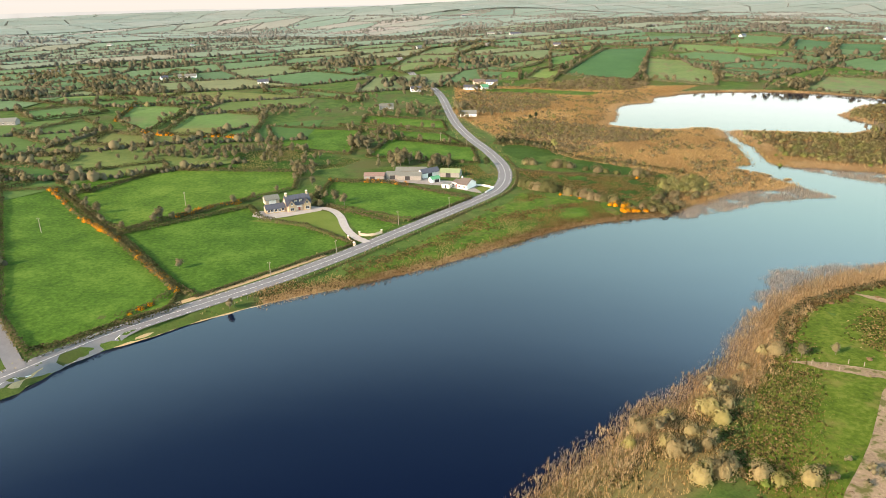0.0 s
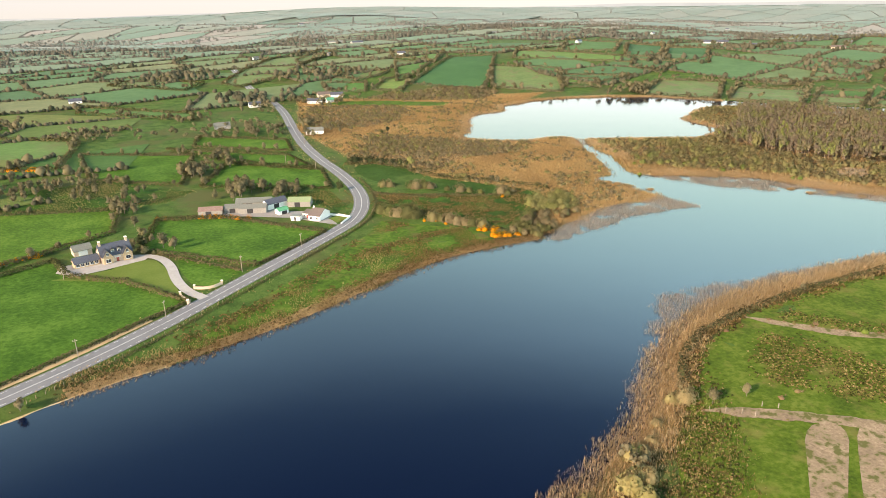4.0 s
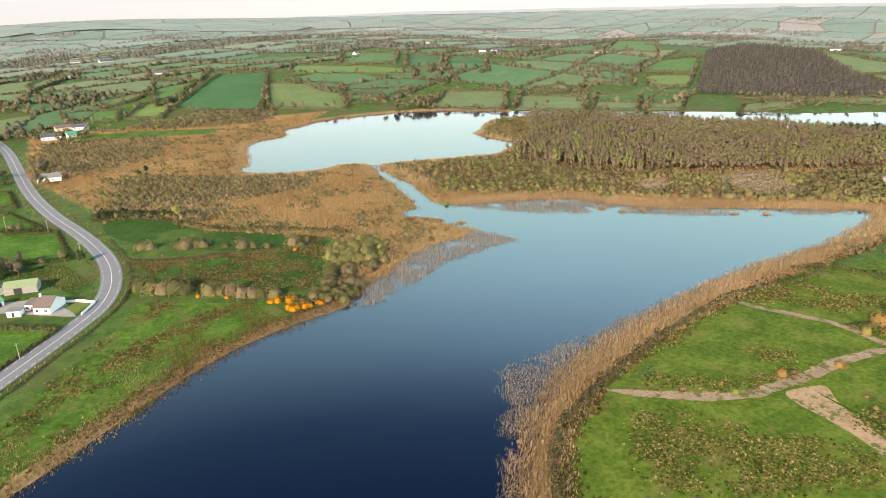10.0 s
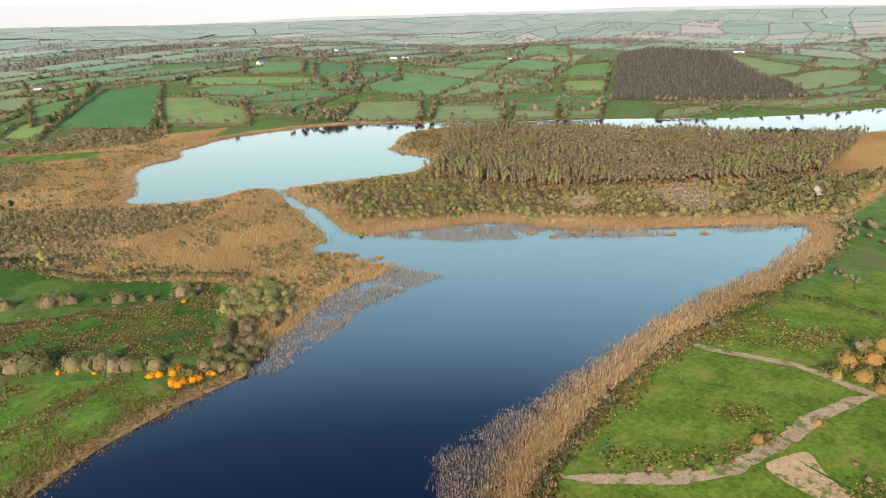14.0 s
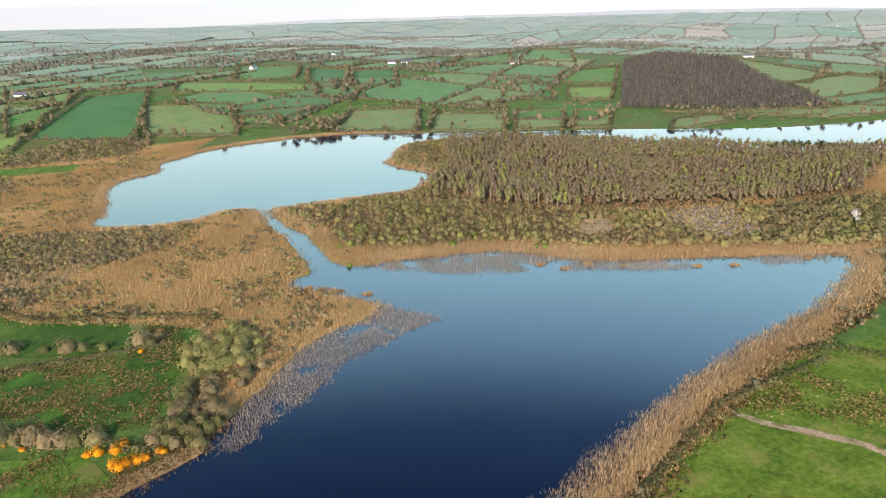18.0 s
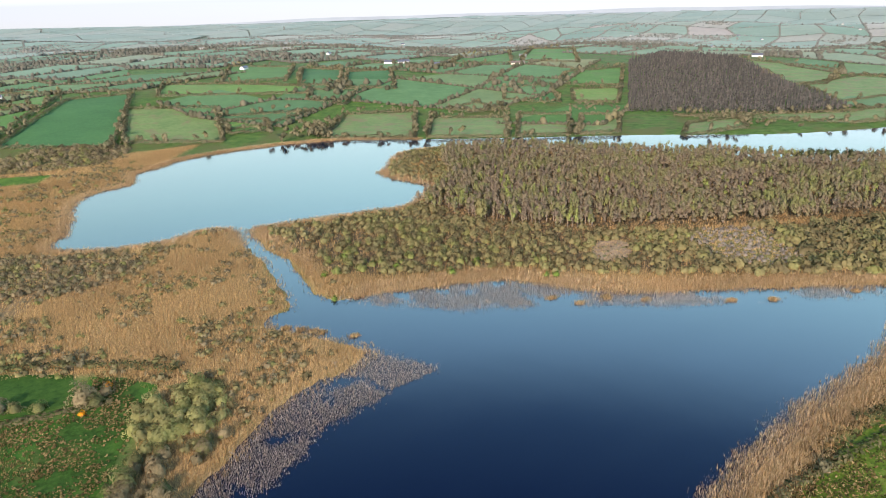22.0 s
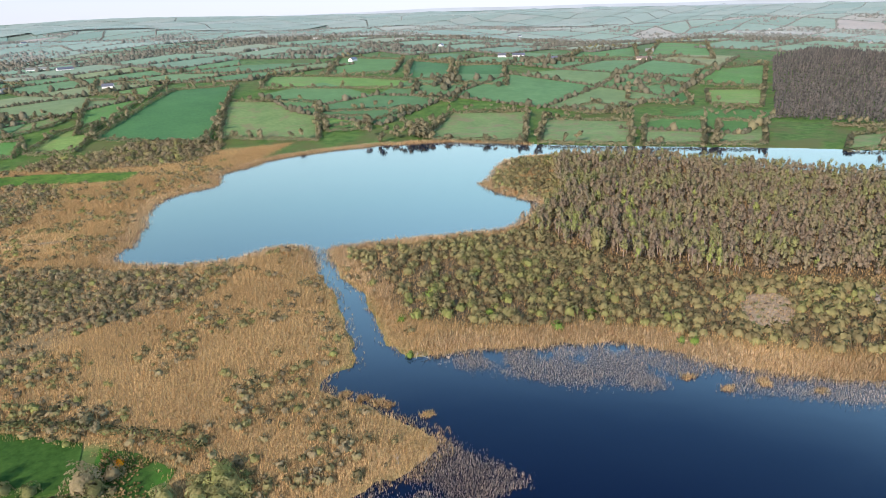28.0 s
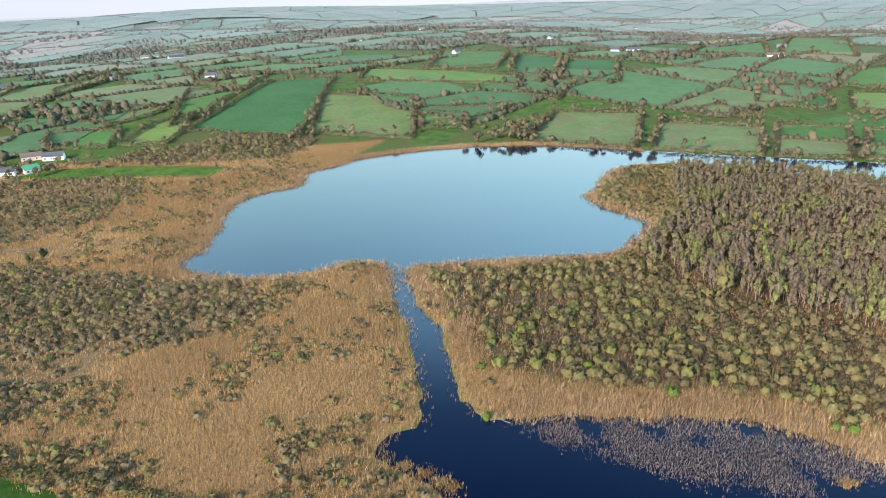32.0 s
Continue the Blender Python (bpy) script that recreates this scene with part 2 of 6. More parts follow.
def leaf_mat(name, stops, glow=0.3, mixed=0.16):
    """Twigs and leaves: colour from plant to plant and from clump to clump, some light passing through."""
    m, nt, bsdf = nodes_of(name)
    nt.nodes.remove(bsdf)
    info = nt.nodes.new("ShaderNodeObjectInfo")
    geo = nt.nodes.new("ShaderNodeNewGeometry")
    tone = nt.nodes.new("ShaderNodeAttribute")
    tone.attribute_name = "tone"
    v = math_node(nt, "FRACT", math_node(nt, "ADD", tone.outputs["Fac"], info.outputs["Random"]))
    v = math_node(nt, "ADD", math_node(nt, "MULTIPLY", v, 1 - mixed), math_node(nt, "MULTIPLY", geo.outputs["Random Per Island"], mixed))
    col = ramp_node(nt, v, stops)
    shade = ramp_node(nt, geo.outputs["Random Per Island"], [(0, (0.88, 0.88, 0.90)), (1, (1.10, 1.09, 1.07))])
    col = mix_node(nt, 1.0, col, shade, "MULTIPLY")
    d, tr, mx = nt.nodes.new("ShaderNodeBsdfDiffuse"), nt.nodes.new("ShaderNodeBsdfTranslucent"), nt.nodes.new("ShaderNodeMixShader")
    nt.links.new(col, d.inputs["Color"])
    nt.links.new(col, tr.inputs["Color"])
    mx.inputs[0].default_value = glow
    nt.links.new(d.outputs[0], mx.inputs[1])
    nt.links.new(tr.outputs[0], mx.inputs[2])
    nt.links.new(mx.outputs[0], nt.nodes["Material Output"].inputs["Surface"])
    return m


def plain_mat(name, col, rough=0.7, spread=0.15, scale=1.5, metal=0.0):
    m, nt, bsdf = nodes_of(name)
    tc = nt.nodes.new("ShaderNodeTexCoord")
    n = noise_node(nt, tc.outputs["Object"], scale, 6, 0.65)
    lo, hi = tuple(c * (1 - spread) for c in col), tuple(min(1, c * (1 + spread)) for c in col)
    nt.links.new(ramp_node(nt, n, [(0.3, lo), (0.7, hi)]), bsdf.inputs["Base Color"])
    bsdf.inputs["Roughness"].default_value, bsdf.inputs["Metallic"].default_value = rough, metal
    bump(nt, bsdf, n, 0.15, 0.05)
    return m


PASTURE = ground_mat("pasture", [(0.38, (0.030, 0.078, 0.009)), (0.5, (0.054, 0.126, 0.014)), (0.62, (0.096, 0.178, 0.026))], 0.55, 0.05, bumpy=0.6,
                     vary=[(0, (0.85, 0.9, 0.9)), (0.5, (1, 1, 1)), (1, (1.2, 1.08, 1.1))])
RUSHY = ground_mat("rushy_grass", [(0.38, (0.016, 0.040, 0.006)), (0.5, (0.030, 0.072, 0.010)), (0.62, (0.066, 0.084, 0.022))], 0.5, 0.07, bumpy=0.8, patch=(0.040, 0.108, 0.013), patch_scale=0.06, patch_at=(0.5, 0.62))
LAWN_GRASS = ground_mat("lawn_grass", [(0.3, (0.085, 0.135, 0.022)), (0.7, (0.140, 0.180, 0.042))], 1.0, 0.1)
FAR_PASTURE = ground_mat("hill_pasture", [(0.3, (0.052, 0.118, 0.020)), (0.55, (0.082, 0.168, 0.032)), (0.75, (0.135, 0.215, 0.056))], 0.25, 0.03, haze_sheen=0.025, bumpy=0.5,
                         patch=(0.105, 0.125, 0.042), patch_scale=0.02, patch_at=(0.5, 0.75),
                         vary=[(0, (0.7, 0.8, 0.85)), (0.35, (0.9, 1, 1)), (0.6, (1.2, 1.05, 1.05)), (0.8, (1.5, 1.15, 1.25)), (1, (0.75, 0.95, 0.9))])
FIELD_VARY = [(0, (0.62, 0.80, 0.80)), (0.3, (0.95, 1, 1)), (0.5, (1.25, 1.0, 1.05)), (0.62, (1.6, 1.1, 1.25)), (0.68, (1.9, 1.1, 1.4)), (0.70, (0.7, 0.92, 0.85)), (1, (0.95, 1.0, 1.0))]
# hill bands: haze put into the base colour, paler and greyer with distance
NEAR_HILL = ground_mat("hill_grass", [(0.3, (0.046, 0.102, 0.020)), (0.55, (0.072, 0.138, 0.030)), (0.75, (0.116, 0.172, 0.048))], 0.2, 0.03, haze_sheen=0.012, bumpy=0.5, vary=FIELD_VARY)
MID_HILL = ground_mat("grass_faint_haze", [(0.3, (0.054, 0.108, 0.034)), (0.55, (0.082, 0.146, 0.049)), (0.75, (0.124, 0.180, 0.070))], 0.1, 0.02, haze_sheen=0.034, vary=FIELD_VARY)
FAR_HILL = ground_mat("grass_mid_haze", [(0.3, (0.066, 0.116, 0.054)), (0.7, (0.115, 0.168, 0.086))], 0.08, 0.015, haze_sheen=0.066, vary=FIELD_VARY)
DIM_HILL = ground_mat("grass_strong_haze", [(0.3, (0.086, 0.128, 0.086)), (0.7, (0.138, 0.178, 0.126))], 0.06, 0.012, haze_sheen=0.105, vary=FIELD_VARY)
DEEP_PASTURE = ground_mat("deep_pasture", [(0.4, (0.026, 0.088, 0.024)), (0.6, (0.046, 0.126, 0.036))], 0.5, 0.02, haze_sheen=0.02)
OLIVE_PASTURE = ground_mat("olive_pasture", [(0.4, (0.070, 0.125, 0.030)), (0.6, (0.120, 0.170, 0.050))], 0.3, 0.04, haze_sheen=0.03, patch=(0.13, 0.115, 0.052), patch_scale=0.06)
MEADOW = ground_mat("rough_meadow", [(0.38, (0.026, 0.060, 0.008)), (0.5, (0.056, 0.116, 0.013)), (0.62, (0.108, 0.168, 0.026))], 0.5, 0.08, bumpy=0.8,
                    patch=(0.105, 0.100, 0.032), patch_scale=0.07, patch_at=(0.54, 0.68))
E_MEADOW = ground_mat("tussocky_meadow", [(0.38, (0.036, 0.066, 0.007)), (0.5, (0.070, 0.116, 0.011)), (0.62, (0.122, 0.156, 0.026))], 0.6, 0.08, bumpy=1.0,
                      patch=(0.160, 0.135, 0.042), patch_scale=0.09, patch_at=(0.54, 0.78))
SEDGE_BED = ground_mat("sedge_bed", [(0.35, (0.17, 0.11, 0.05)), (0.6, (0.36, 0.25, 0.125))], 1.6, 0.3, bumpy=0.8)
ASPHALT = ground_mat("asphalt", [(0.3, (0.15, 0.155, 0.165)), (0.7, (0.22, 0.225, 0.235))], 3.0, 0.3, 0.85, bumpy=0.1)
GRAVEL = ground_mat("gravel", [(0.3, (0.30, 0.29, 0.28)), (0.7, (0.46, 0.44, 0.42))], 3.0, 0.4, 0.9)
DARK_GRASS = ground_mat("lush_dark_grass", [(0.38, (0.017, 0.048, 0.006)), (0.62, (0.042, 0.090, 0.014))], 0.5, 0.06, bumpy=0.6, patch=(0.068, 0.110, 0.022), patch_scale=0.03, patch_at=(0.52, 0.66))
EARTH = ground_mat("bare_earth", [(0.36, (0.175, 0.130, 0.086)), (0.5, (0.27, 0.20, 0.132)), (0.64, (0.40, 0.31, 0.21))], 1.2, 0.15, 0.95, patch=(0.105, 0.108, 0.036), patch_scale=0.3, patch_at=(0.50, 0.60))
SAND_BANK = ground_mat("cut_bank", [(0.3, (0.36, 0.26, 0.13)), (0.7, (0.52, 0.40, 0.24))], 1.5, 0.3)
SANDY = ground_mat("sandy_earth", [(0.36, (0.22, 0.150, 0.085)), (0.64, (0.42, 0.295, 0.178))], 1.0, 0.15, 0.95, patch=(0.105, 0.110, 0.036), patch_scale=0.3, patch_at=(0.52, 0.60))
YARD = ground_mat("yard_concrete", [(0.3, (0.22, 0.21, 0.20)), (0.7, (0.33, 0.32, 0.30))], 1.5, 0.2)
WHITE_LINE = plain_mat("road_paint", (0.75, 0.75, 0.73), 0.7)

REED_LEAF = leaf_mat("dry_reed", [(0, (0.34, 0.225, 0.106)), (0.25, (0.52, 0.340, 0.150)), (0.5, (0.65, 0.440, 0.195)), (0.75, (0.71, 0.495, 0.238)), (1, (0.42, 0.300, 0.146))], 0.4)
SEDGE_LEAF = leaf_mat("dry_sedge", [(0, (0.20, 0.12, 0.055)), (0.4, (0.36, 0.235, 0.11)), (0.8, (0.52, 0.37, 0.19)), (1, (0.24, 0.19, 0.08))], 0.3)
GREY_REED = leaf_mat("bleached_reed", [(0, (0.46, 0.35, 0.245)), (0.5, (0.64, 0.49, 0.345)), (1, (0.56, 0.45, 0.34))], 0.35)
RUSH_LEAF = leaf_mat("rush_blades", [(0, (0.24, 0.14, 0.06)), (0.35, (0.36, 0.25, 0.11)), (0.7, (0.48, 0.37, 0.18)), (1, (0.12, 0.17, 0.04))], 0.2)
WILLOW_LEAF = leaf_mat("willow_leaves", [(0, (0.112, 0.092, 0.050)), (0.3, (0.165, 0.140, 0.070)), (0.6, (0.215, 0.190, 0.086)), (0.85, (0.200, 0.202, 0.074)), (0.96, (0.200, 0.220, 0.066)), (1, (0.205, 0.245, 0.060))], 0.35)
GREY_TWIG = leaf_mat("grey_twigs", [(0, (0.135, 0.108, 0.066)), (0.35, (0.195, 0.160, 0.094)), (0.7, (0.260, 0.214, 0.122)), (0.9, (0.215, 0.196, 0.084)), (1, (0.195, 0.212, 0.066))], 0.35)
WOOD_TWIG = leaf_mat("woodland_twigs", [(0, (0.150, 0.118, 0.086)), (0.2, (0.200, 0.158, 0.108)), (0.4, (0.240, 0.196, 0.122)), (0.55, (0.200, 0.186, 0.092)), (0.75, (0.215, 0.218, 0.088)), (0.9, (0.240, 0.262, 0.082)), (1, (0.22, 0.27, 0.07))], 0.4)
HEDGE_LEAF = leaf_mat("hedge_twigs", [(0, (0.050, 0.058, 0.024)), (0.35, (0.085, 0.088, 0.038)), (0.7, (0.155, 0.130, 0.072)), (1, (0.125, 0.150, 0.045))])
TREE_TWIG = leaf_mat("budding_twigs", [(0, (0.120, 0.112, 0.064)), (0.4, (0.170, 0.154, 0.090)), (0.7, (0.225, 0.195, 0.116)), (1, (0.175, 0.178, 0.076))], 0.35, 0.3)
SAGE_LEAF = leaf_mat("sage_willow", [(0, (0.195, 0.190, 0.082)), (0.5, (0.280, 0.268, 0.112)), (0.85, (0.285, 0.292, 0.102)), (1, (0.28, 0.245, 0.130))], 0.4)
TAN_WILLOW = leaf_mat("tan_catkins", [(0, (0.24, 0.195, 0.100)), (0.5, (0.36, 0.295, 0.150)), (0.85, (0.31, 0.285, 0.105)), (1, (0.26, 0.29, 0.08))], 0.35)
RUST_TUFT = leaf_mat("brown_rush", [(0, (0.042, 0.052, 0.015)), (0.25, (0.095, 0.075, 0.029)), (0.6, (0.180, 0.124, 0.054)), (1, (0.290, 0.205, 0.096))], 0.15)
BRACKEN_LEAF = leaf_mat("dead_bracken", [(0, (0.026, 0.036, 0.010)), (0.35, (0.048, 0.052, 0.018)), (0.55, (0.125, 0.088, 0.036)), (0.8, (0.25, 0.180, 0.080)), (1, (0.36, 0.28, 0.14))], 0.1)
GORSE_BLOOM = leaf_mat("gorse_bloom", [(0, (0.62, 0.225, 0.008)), (0.3, (0.76, 0.31, 0.012)), (0.55, (0.60, 0.24, 0.012)), (0.66, (0.12, 0.12, 0.025)), (0.8, (0.07, 0.085, 0.022)), (0.88, (0.50, 0.22, 0.015)), (1, (0.72, 0.32, 0.02))], 0.25, 0.85)
CONIFER = leaf_mat("conifer_needles", [(0, (0.048, 0.050, 0.044)), (0.5, (0.078, 0.074, 0.066)), (1, (0.115, 0.104, 0.090))], 0.1)
BLOSSOM = leaf_mat("white_blossom", [(0, (0.27, 0.25, 0.21)), (1, (0.40, 0.38, 0.33))], 0.2)
IVY = leaf_mat("dark_ivy", [(0, (0.03, 0.04, 0.02)), (1, (0.06, 0.07, 0.03))], 0.1)
BARK = plain_mat("bark", (0.16, 0.125, 0.10), 0.95, 0.3)
PALE_BARK = plain_mat("pale_bark", (0.23, 0.18, 0.14), 0.95, 0.3)

# water: clear, dark below
WATER, nt, bsdf = nodes_of("lake_water")
pos = place(nt)
bsdf.inputs["Base Color"].default_value = (0.0016, 0.0062, 0.022, 1)
streak = nt.nodes.new("ShaderNodeMapping")
streak.inputs["Scale"].default_value = (0.012, 0.05, 1)
streak.inputs["Rotation"].default_value = (0, 0, 0.5)
nt.links.new(pos, streak.inputs["Vector"])
nt.links.new(math_node(nt, "MULTIPLY_ADD", noise_node(nt, streak.outputs[0], 1.0, 4), 0.16, 0.0), bsdf.inputs["Roughness"])
bsdf.inputs["IOR"].default_value = 1.33
wv = math_node(nt, "ADD", noise_node(nt, pos, 0.9, 3), math_node(nt, "MULTIPLY", noise_node(nt, pos, 0.05, 2), 3.0))
bump(nt, bsdf, wv, 0.02, 0.5)

# ---- building helpers ----
def mesh_from(name, verts, faces, normals=None, tone=None):
    me = bpy.data.meshes.new(name)
    verts = np.asarray(verts, np.float32)
    faces = np.asarray(faces, np.int32)
    me.vertices.add(len(verts))
    me.vertices.foreach_set("co", verts.ravel())
    k = faces.shape[1]
    me.loops.add(faces.size)
    me.loops.foreach_set("vertex_index", faces.ravel())
    me.polygons.add(len(faces))
    me.polygons.foreach_set("loop_start", np.arange(len(faces), dtype=np.int32) * k)
    me.polygons.foreach_set("use_smooth", np.ones(len(faces), bool))
    me.update(calc_edges=True)
    if tone is not None:
        at = me.attributes.new("tone", "FLOAT", "POINT")
        at.data.foreach_set("value", np.asarray(tone, np.float32))
    if normals is not None:
        me.normals_split_custom_set_from_vertices(np.asarray(normals, np.float32))
    return me


def thing(name, me, material, label="", category="", group="", kind="", parent=None):
    if material is not None and not me.materials:
        me.materials.append(material)
    ob = new(name, me)
    ob.parent = parent
    return tagged(ob, label, category, group, kind)


def part(name, bm, material, parent, label=""):
    me = bpy.data.meshes.new(name)
    bm.to_mesh(me)
    bm.free()
    me.materials.append(material)
    ob = new(name, me)
    ob.parent = parent
    return tagged(ob, label)


def empty(name, m, label, category, group="", kind=""):
    ob = new(name)
    ob.matrix_basis = m
    return tagged(ob, label, category, group, kind)


def box(bm, x0, y0, z0, x1, y1, z1, bevel=0.0):
    vs = bmesh.ops.create_cube(bm, size=1)["verts"]
    for v in vs:
        v.co = Vector((x0 + (v.co.x + 0.5) * (x1 - x0), y0 + (v.co.y + 0.5) * (y1 - y0), z0 + (v.co.z + 0.5) * (z1 - z0)))
    if bevel:
        es = {e for v in vs for e in v.link_edges}
        bmesh.ops.bevel(bm, geom=list(es), offset=bevel, segments=1, affect="EDGES")
    return bm


def boxed(*args, bevel=0.0):
    return box(bmesh.new(), *args, bevel=bevel)


# ---- ground and water ----
def spread(lo, hi, step, ends, growth):
    xs = list(np.arange(lo, hi + 0.1, step))
    s, a, b = step, lo, hi
    left, right = [], []
    while a > ends[0] or b < ends[1]:
        s = min(s * growth, 160)
        if a > ends[0]:
            a -= s
            left.append(a)
        if b < ends[1]:
            b += s
            right.append(b)
    return np.array(left[::-1] + xs + right)


gx, gy = spread(-300, 700, 4, (-4600, 4700), 1.06), spread(110, 860, 4, (-900, 4700), 1.06)
MX, MY = np.meshgrid(gx, gy)
MZ = height(MX, MY)
nx, ny = len(gx), len(gy)
idx = np.arange(nx * ny).reshape(ny, nx)
quads = np.stack([idx[:-1, :-1], idx[:-1, 1:], idx[1:, 1:], idx[1:, :-1]], -1).reshape(-1, 4)
ground_me = mesh_from("ground", np.stack([MX, MY, MZ], -1).reshape(-1, 3), quads)

# plan of the marsh: reeds, scrub, woodland
WOOD = [(338, 560), (342, 512), (352, 484), (378, 456), (404, 435), (433, 415), (520, 368), (720, 420), (640, 440), (610, 475), (541, 580), (491, 648), (445, 672), (415, 640), (395, 600), (370, 580)]
SCRUB_E = [(248, 578), (317, 554), (340, 556), (346, 505), (375, 455), (429, 413), (500, 366), (560, 340), (440, 322), (419, 337), (363, 385), (322, 424), (314, 441), (295, 455), (258, 474), (240, 495), (242, 540)]
SCRUB_W = [(45, 545), (70, 660), (108, 632), (145, 612), (172, 592), (178, 560), (152, 545), (128, 548), (110, 520), (80, 500), (60, 510)]
SCRUB_NW = [(18, 700), (30, 830), (100, 822), (128, 783), (110, 720), (80, 690)]
SCRUB_N = [(99, 856), (125, 881), (162, 882), (194, 905), (219, 889), (252, 872), (242, 845), (217, 823), (181, 824), (144, 835)]
GREEN_STRIP = [(40, 838), (64, 828), (108, 812), (167, 787), (180, 810), (114, 841), (61, 852)]
PADDOCK = [(47, 520), (46, 536), (52, 546), (61, 547), (79, 532), (85, 513), (94, 495), (127, 467), (124, 446), (105, 450), (90, 460), (71, 482), (58, 494), (51, 507)]
ROUGH = [(53, 468), (89, 454), (118, 440), (126, 444), (131, 462), (140, 454), (148, 441), (140, 428), (130, 414), (122, 398), (112, 388), (97, 390), (70, 412), (51, 431)]
MARSH = [(60, 530), (84, 468), (132, 464), (146, 440), (122, 380), (128, 366), (240, 360), (240, 600), (190, 640), (200, 700), (235, 740), (245, 775), (270, 810), (300, 840), (190, 850), (20, 870), (15, 690), (40, 600)]
WILLOWS = [(140, 430), (162, 437), (161, 418), (151, 397), (139, 390), (128, 371), (117, 367), (110, 375), (120, 394), (130, 406)]
EAST_BANK = [(330, 292), (260, 290), (200, 280), (150, 262), (112, 222), (90, 195), (40, 150), (60, 90), (330, 120), (480, 300), (440, 318), (400, 296)]

meadows = inside(PADDOCK, GX, GY) | inside(ROUGH, GX, GY) | inside(GREEN_STRIP, GX, GY)
reed = inside(MARSH, GX, GY) & (SHORE > -1.0) & ~meadows
ring = (SHORE > -1) & (SHORE < 13) & (inside([(200, 590), (240, 600), (235, 455), (440, 310), (440, 350), (330, 440), (245, 490), (250, 580), (340, 560), (385, 590), (440, 670), (380, 690), (330, 640)], GX, GY))
ring |= (SHORE > -1) & (SHORE < 6) & (GX > 130) & (GX < 640) & (GY > 560) & (GX < 460)
east = (SHORE > -4) & (SHORE < 10) & inside([(100, 190), (440, 290), (440, 330), (300, 310), (120, 280), (70, 200)], GX, GY)
south = (SHORE > -3) & (SHORE < 26) & inside([(0, 100), (80, 120), (72, 165), (100, 200), (80, 215), (30, 190)], GX, GY)
isle = inside([(340, 560), (350, 650), (420, 715), (480, 700), (470, 640), (400, 570)], GX, GY) & (SHORE > -1)
inner = inside([(222, 465), (300, 425), (420, 312), (560, 330), (720, 405), (560, 640), (480, 700), (350, 650), (330, 560), (245, 592)], GX, GY) & (SHORE > -1)
reed = np.maximum((reed | ring | east | isle).astype(float) + 0.45 * south * ~(ring | east), np.where(inside(SCRUB_E, GX, GY) | inside(WOOD, GX, GY), 0.4, 1.0) * inner)
scrub_w = ~meadows & (inside(SCRUB_W, GX, GY) | inside(SCRUB_NW, GX, GY) | inside(SCRUB_N, GX, GY)) & (SHORE > 2)
CLEAR_A = [(358, 443), (377, 435), (358, 415), (340, 421)]
CLEAR_B = [(396, 412), (417, 419), (440, 405), (436, 390), (419, 365), (405, 360), (391, 374), (384, 387)]
open_land = inside(CLEAR_A, GX, GY) | inside(CLEAR_B, GX, GY)
scrub_e = inside(SCRUB_E, GX, GY) & (SHORE > 8) & ~open_land
isle_scrub = isle & (SHORE > 5)
wood = inside(WOOD, GX, GY) & (SHORE > 3) & ~open_land
n1, n2 = smooth_noise(9, 11), smooth_noise(22, 12)


# the dug channel stays clear of reeds
reed = reed * ~((GX > 200) & (GX < 248) & (GY > 462) & (GY < 600) & (SHORE < 1.2))


def soft(a, k=2):
    a = a.astype(float)
    for _ in range(k):
        a = (a + np.roll(a, 1, 0) + np.roll(a, -1, 0) + np.roll(a, 1, 1) + np.roll(a, -1, 1)) / 5
    return a


def mask_attr(me, name, grid):
    at = me.attributes.new(name, "FLOAT", "POINT")
    at.data.foreach_set("value", raster(grid, MX, MY).ravel().astype(np.float32))


mask_attr(ground_me, "reed", soft(reed))
mask_attr(ground_me, "wood", np.maximum(soft(wood | scrub_e), 0.55 * soft(scrub_w)))
# distance mask for the haze tint of the far ground
at = ground_me.attributes.new("hazy upland", "FLOAT", "POINT")
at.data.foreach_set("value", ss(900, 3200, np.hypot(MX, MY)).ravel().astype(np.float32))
GROUND, nt, bsdf = nodes_of("ground_cover")
pos = place(nt)
fine, mid, broad = noise_node(nt, pos, 1.4, 5, 0.7), noise_node(nt, pos, 0.12, 4), noise_node(nt, pos, 0.025, 4)
grass = ramp_node(nt, math_node(nt, "ADD", math_node(nt, "MULTIPLY", fine, 0.5), math_node(nt, "MULTIPLY", mid, 0.5)),
                  [(0.38, (0.028, 0.062, 0.012)), (0.5, (0.055, 0.108, 0.020)), (0.62, (0.095, 0.140, 0.034))])
grass = mix_node(nt, ramp_node(nt, broad, [(0.48, (0, 0, 0)), (0.62, (1, 1, 1))]), grass, (0.080, 0.090, 0.030))
reedg = ramp_node(nt, fine, [(0.3, (0.155, 0.100, 0.045)), (0.55, (0.34, 0.225, 0.100)), (0.75, (0.48, 0.33, 0.155))])
floor_c = ramp_node(nt, fine, [(0.35, (0.038, 0.030, 0.018)), (0.5, (0.082, 0.063, 0.036)), (0.65, (0.165, 0.122, 0.062))])
at_r, at_w = nt.nodes.new("ShaderNodeAttribute"), nt.nodes.new("ShaderNodeAttribute")
at_r.attribute_name, at_w.attribute_name = "reed", "wood"
at_haze = nt.nodes.new("ShaderNodeAttribute")
at_haze.attribute_name = "hazy upland"
# haze painted in: grass colour fades to pale grey-green far away
grass = mix_node(nt, at_haze.outputs["Fac"], grass, (0.125, 0.165, 0.125))
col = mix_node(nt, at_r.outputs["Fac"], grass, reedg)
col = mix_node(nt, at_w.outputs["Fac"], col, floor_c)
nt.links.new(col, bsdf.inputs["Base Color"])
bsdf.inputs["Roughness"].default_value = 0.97
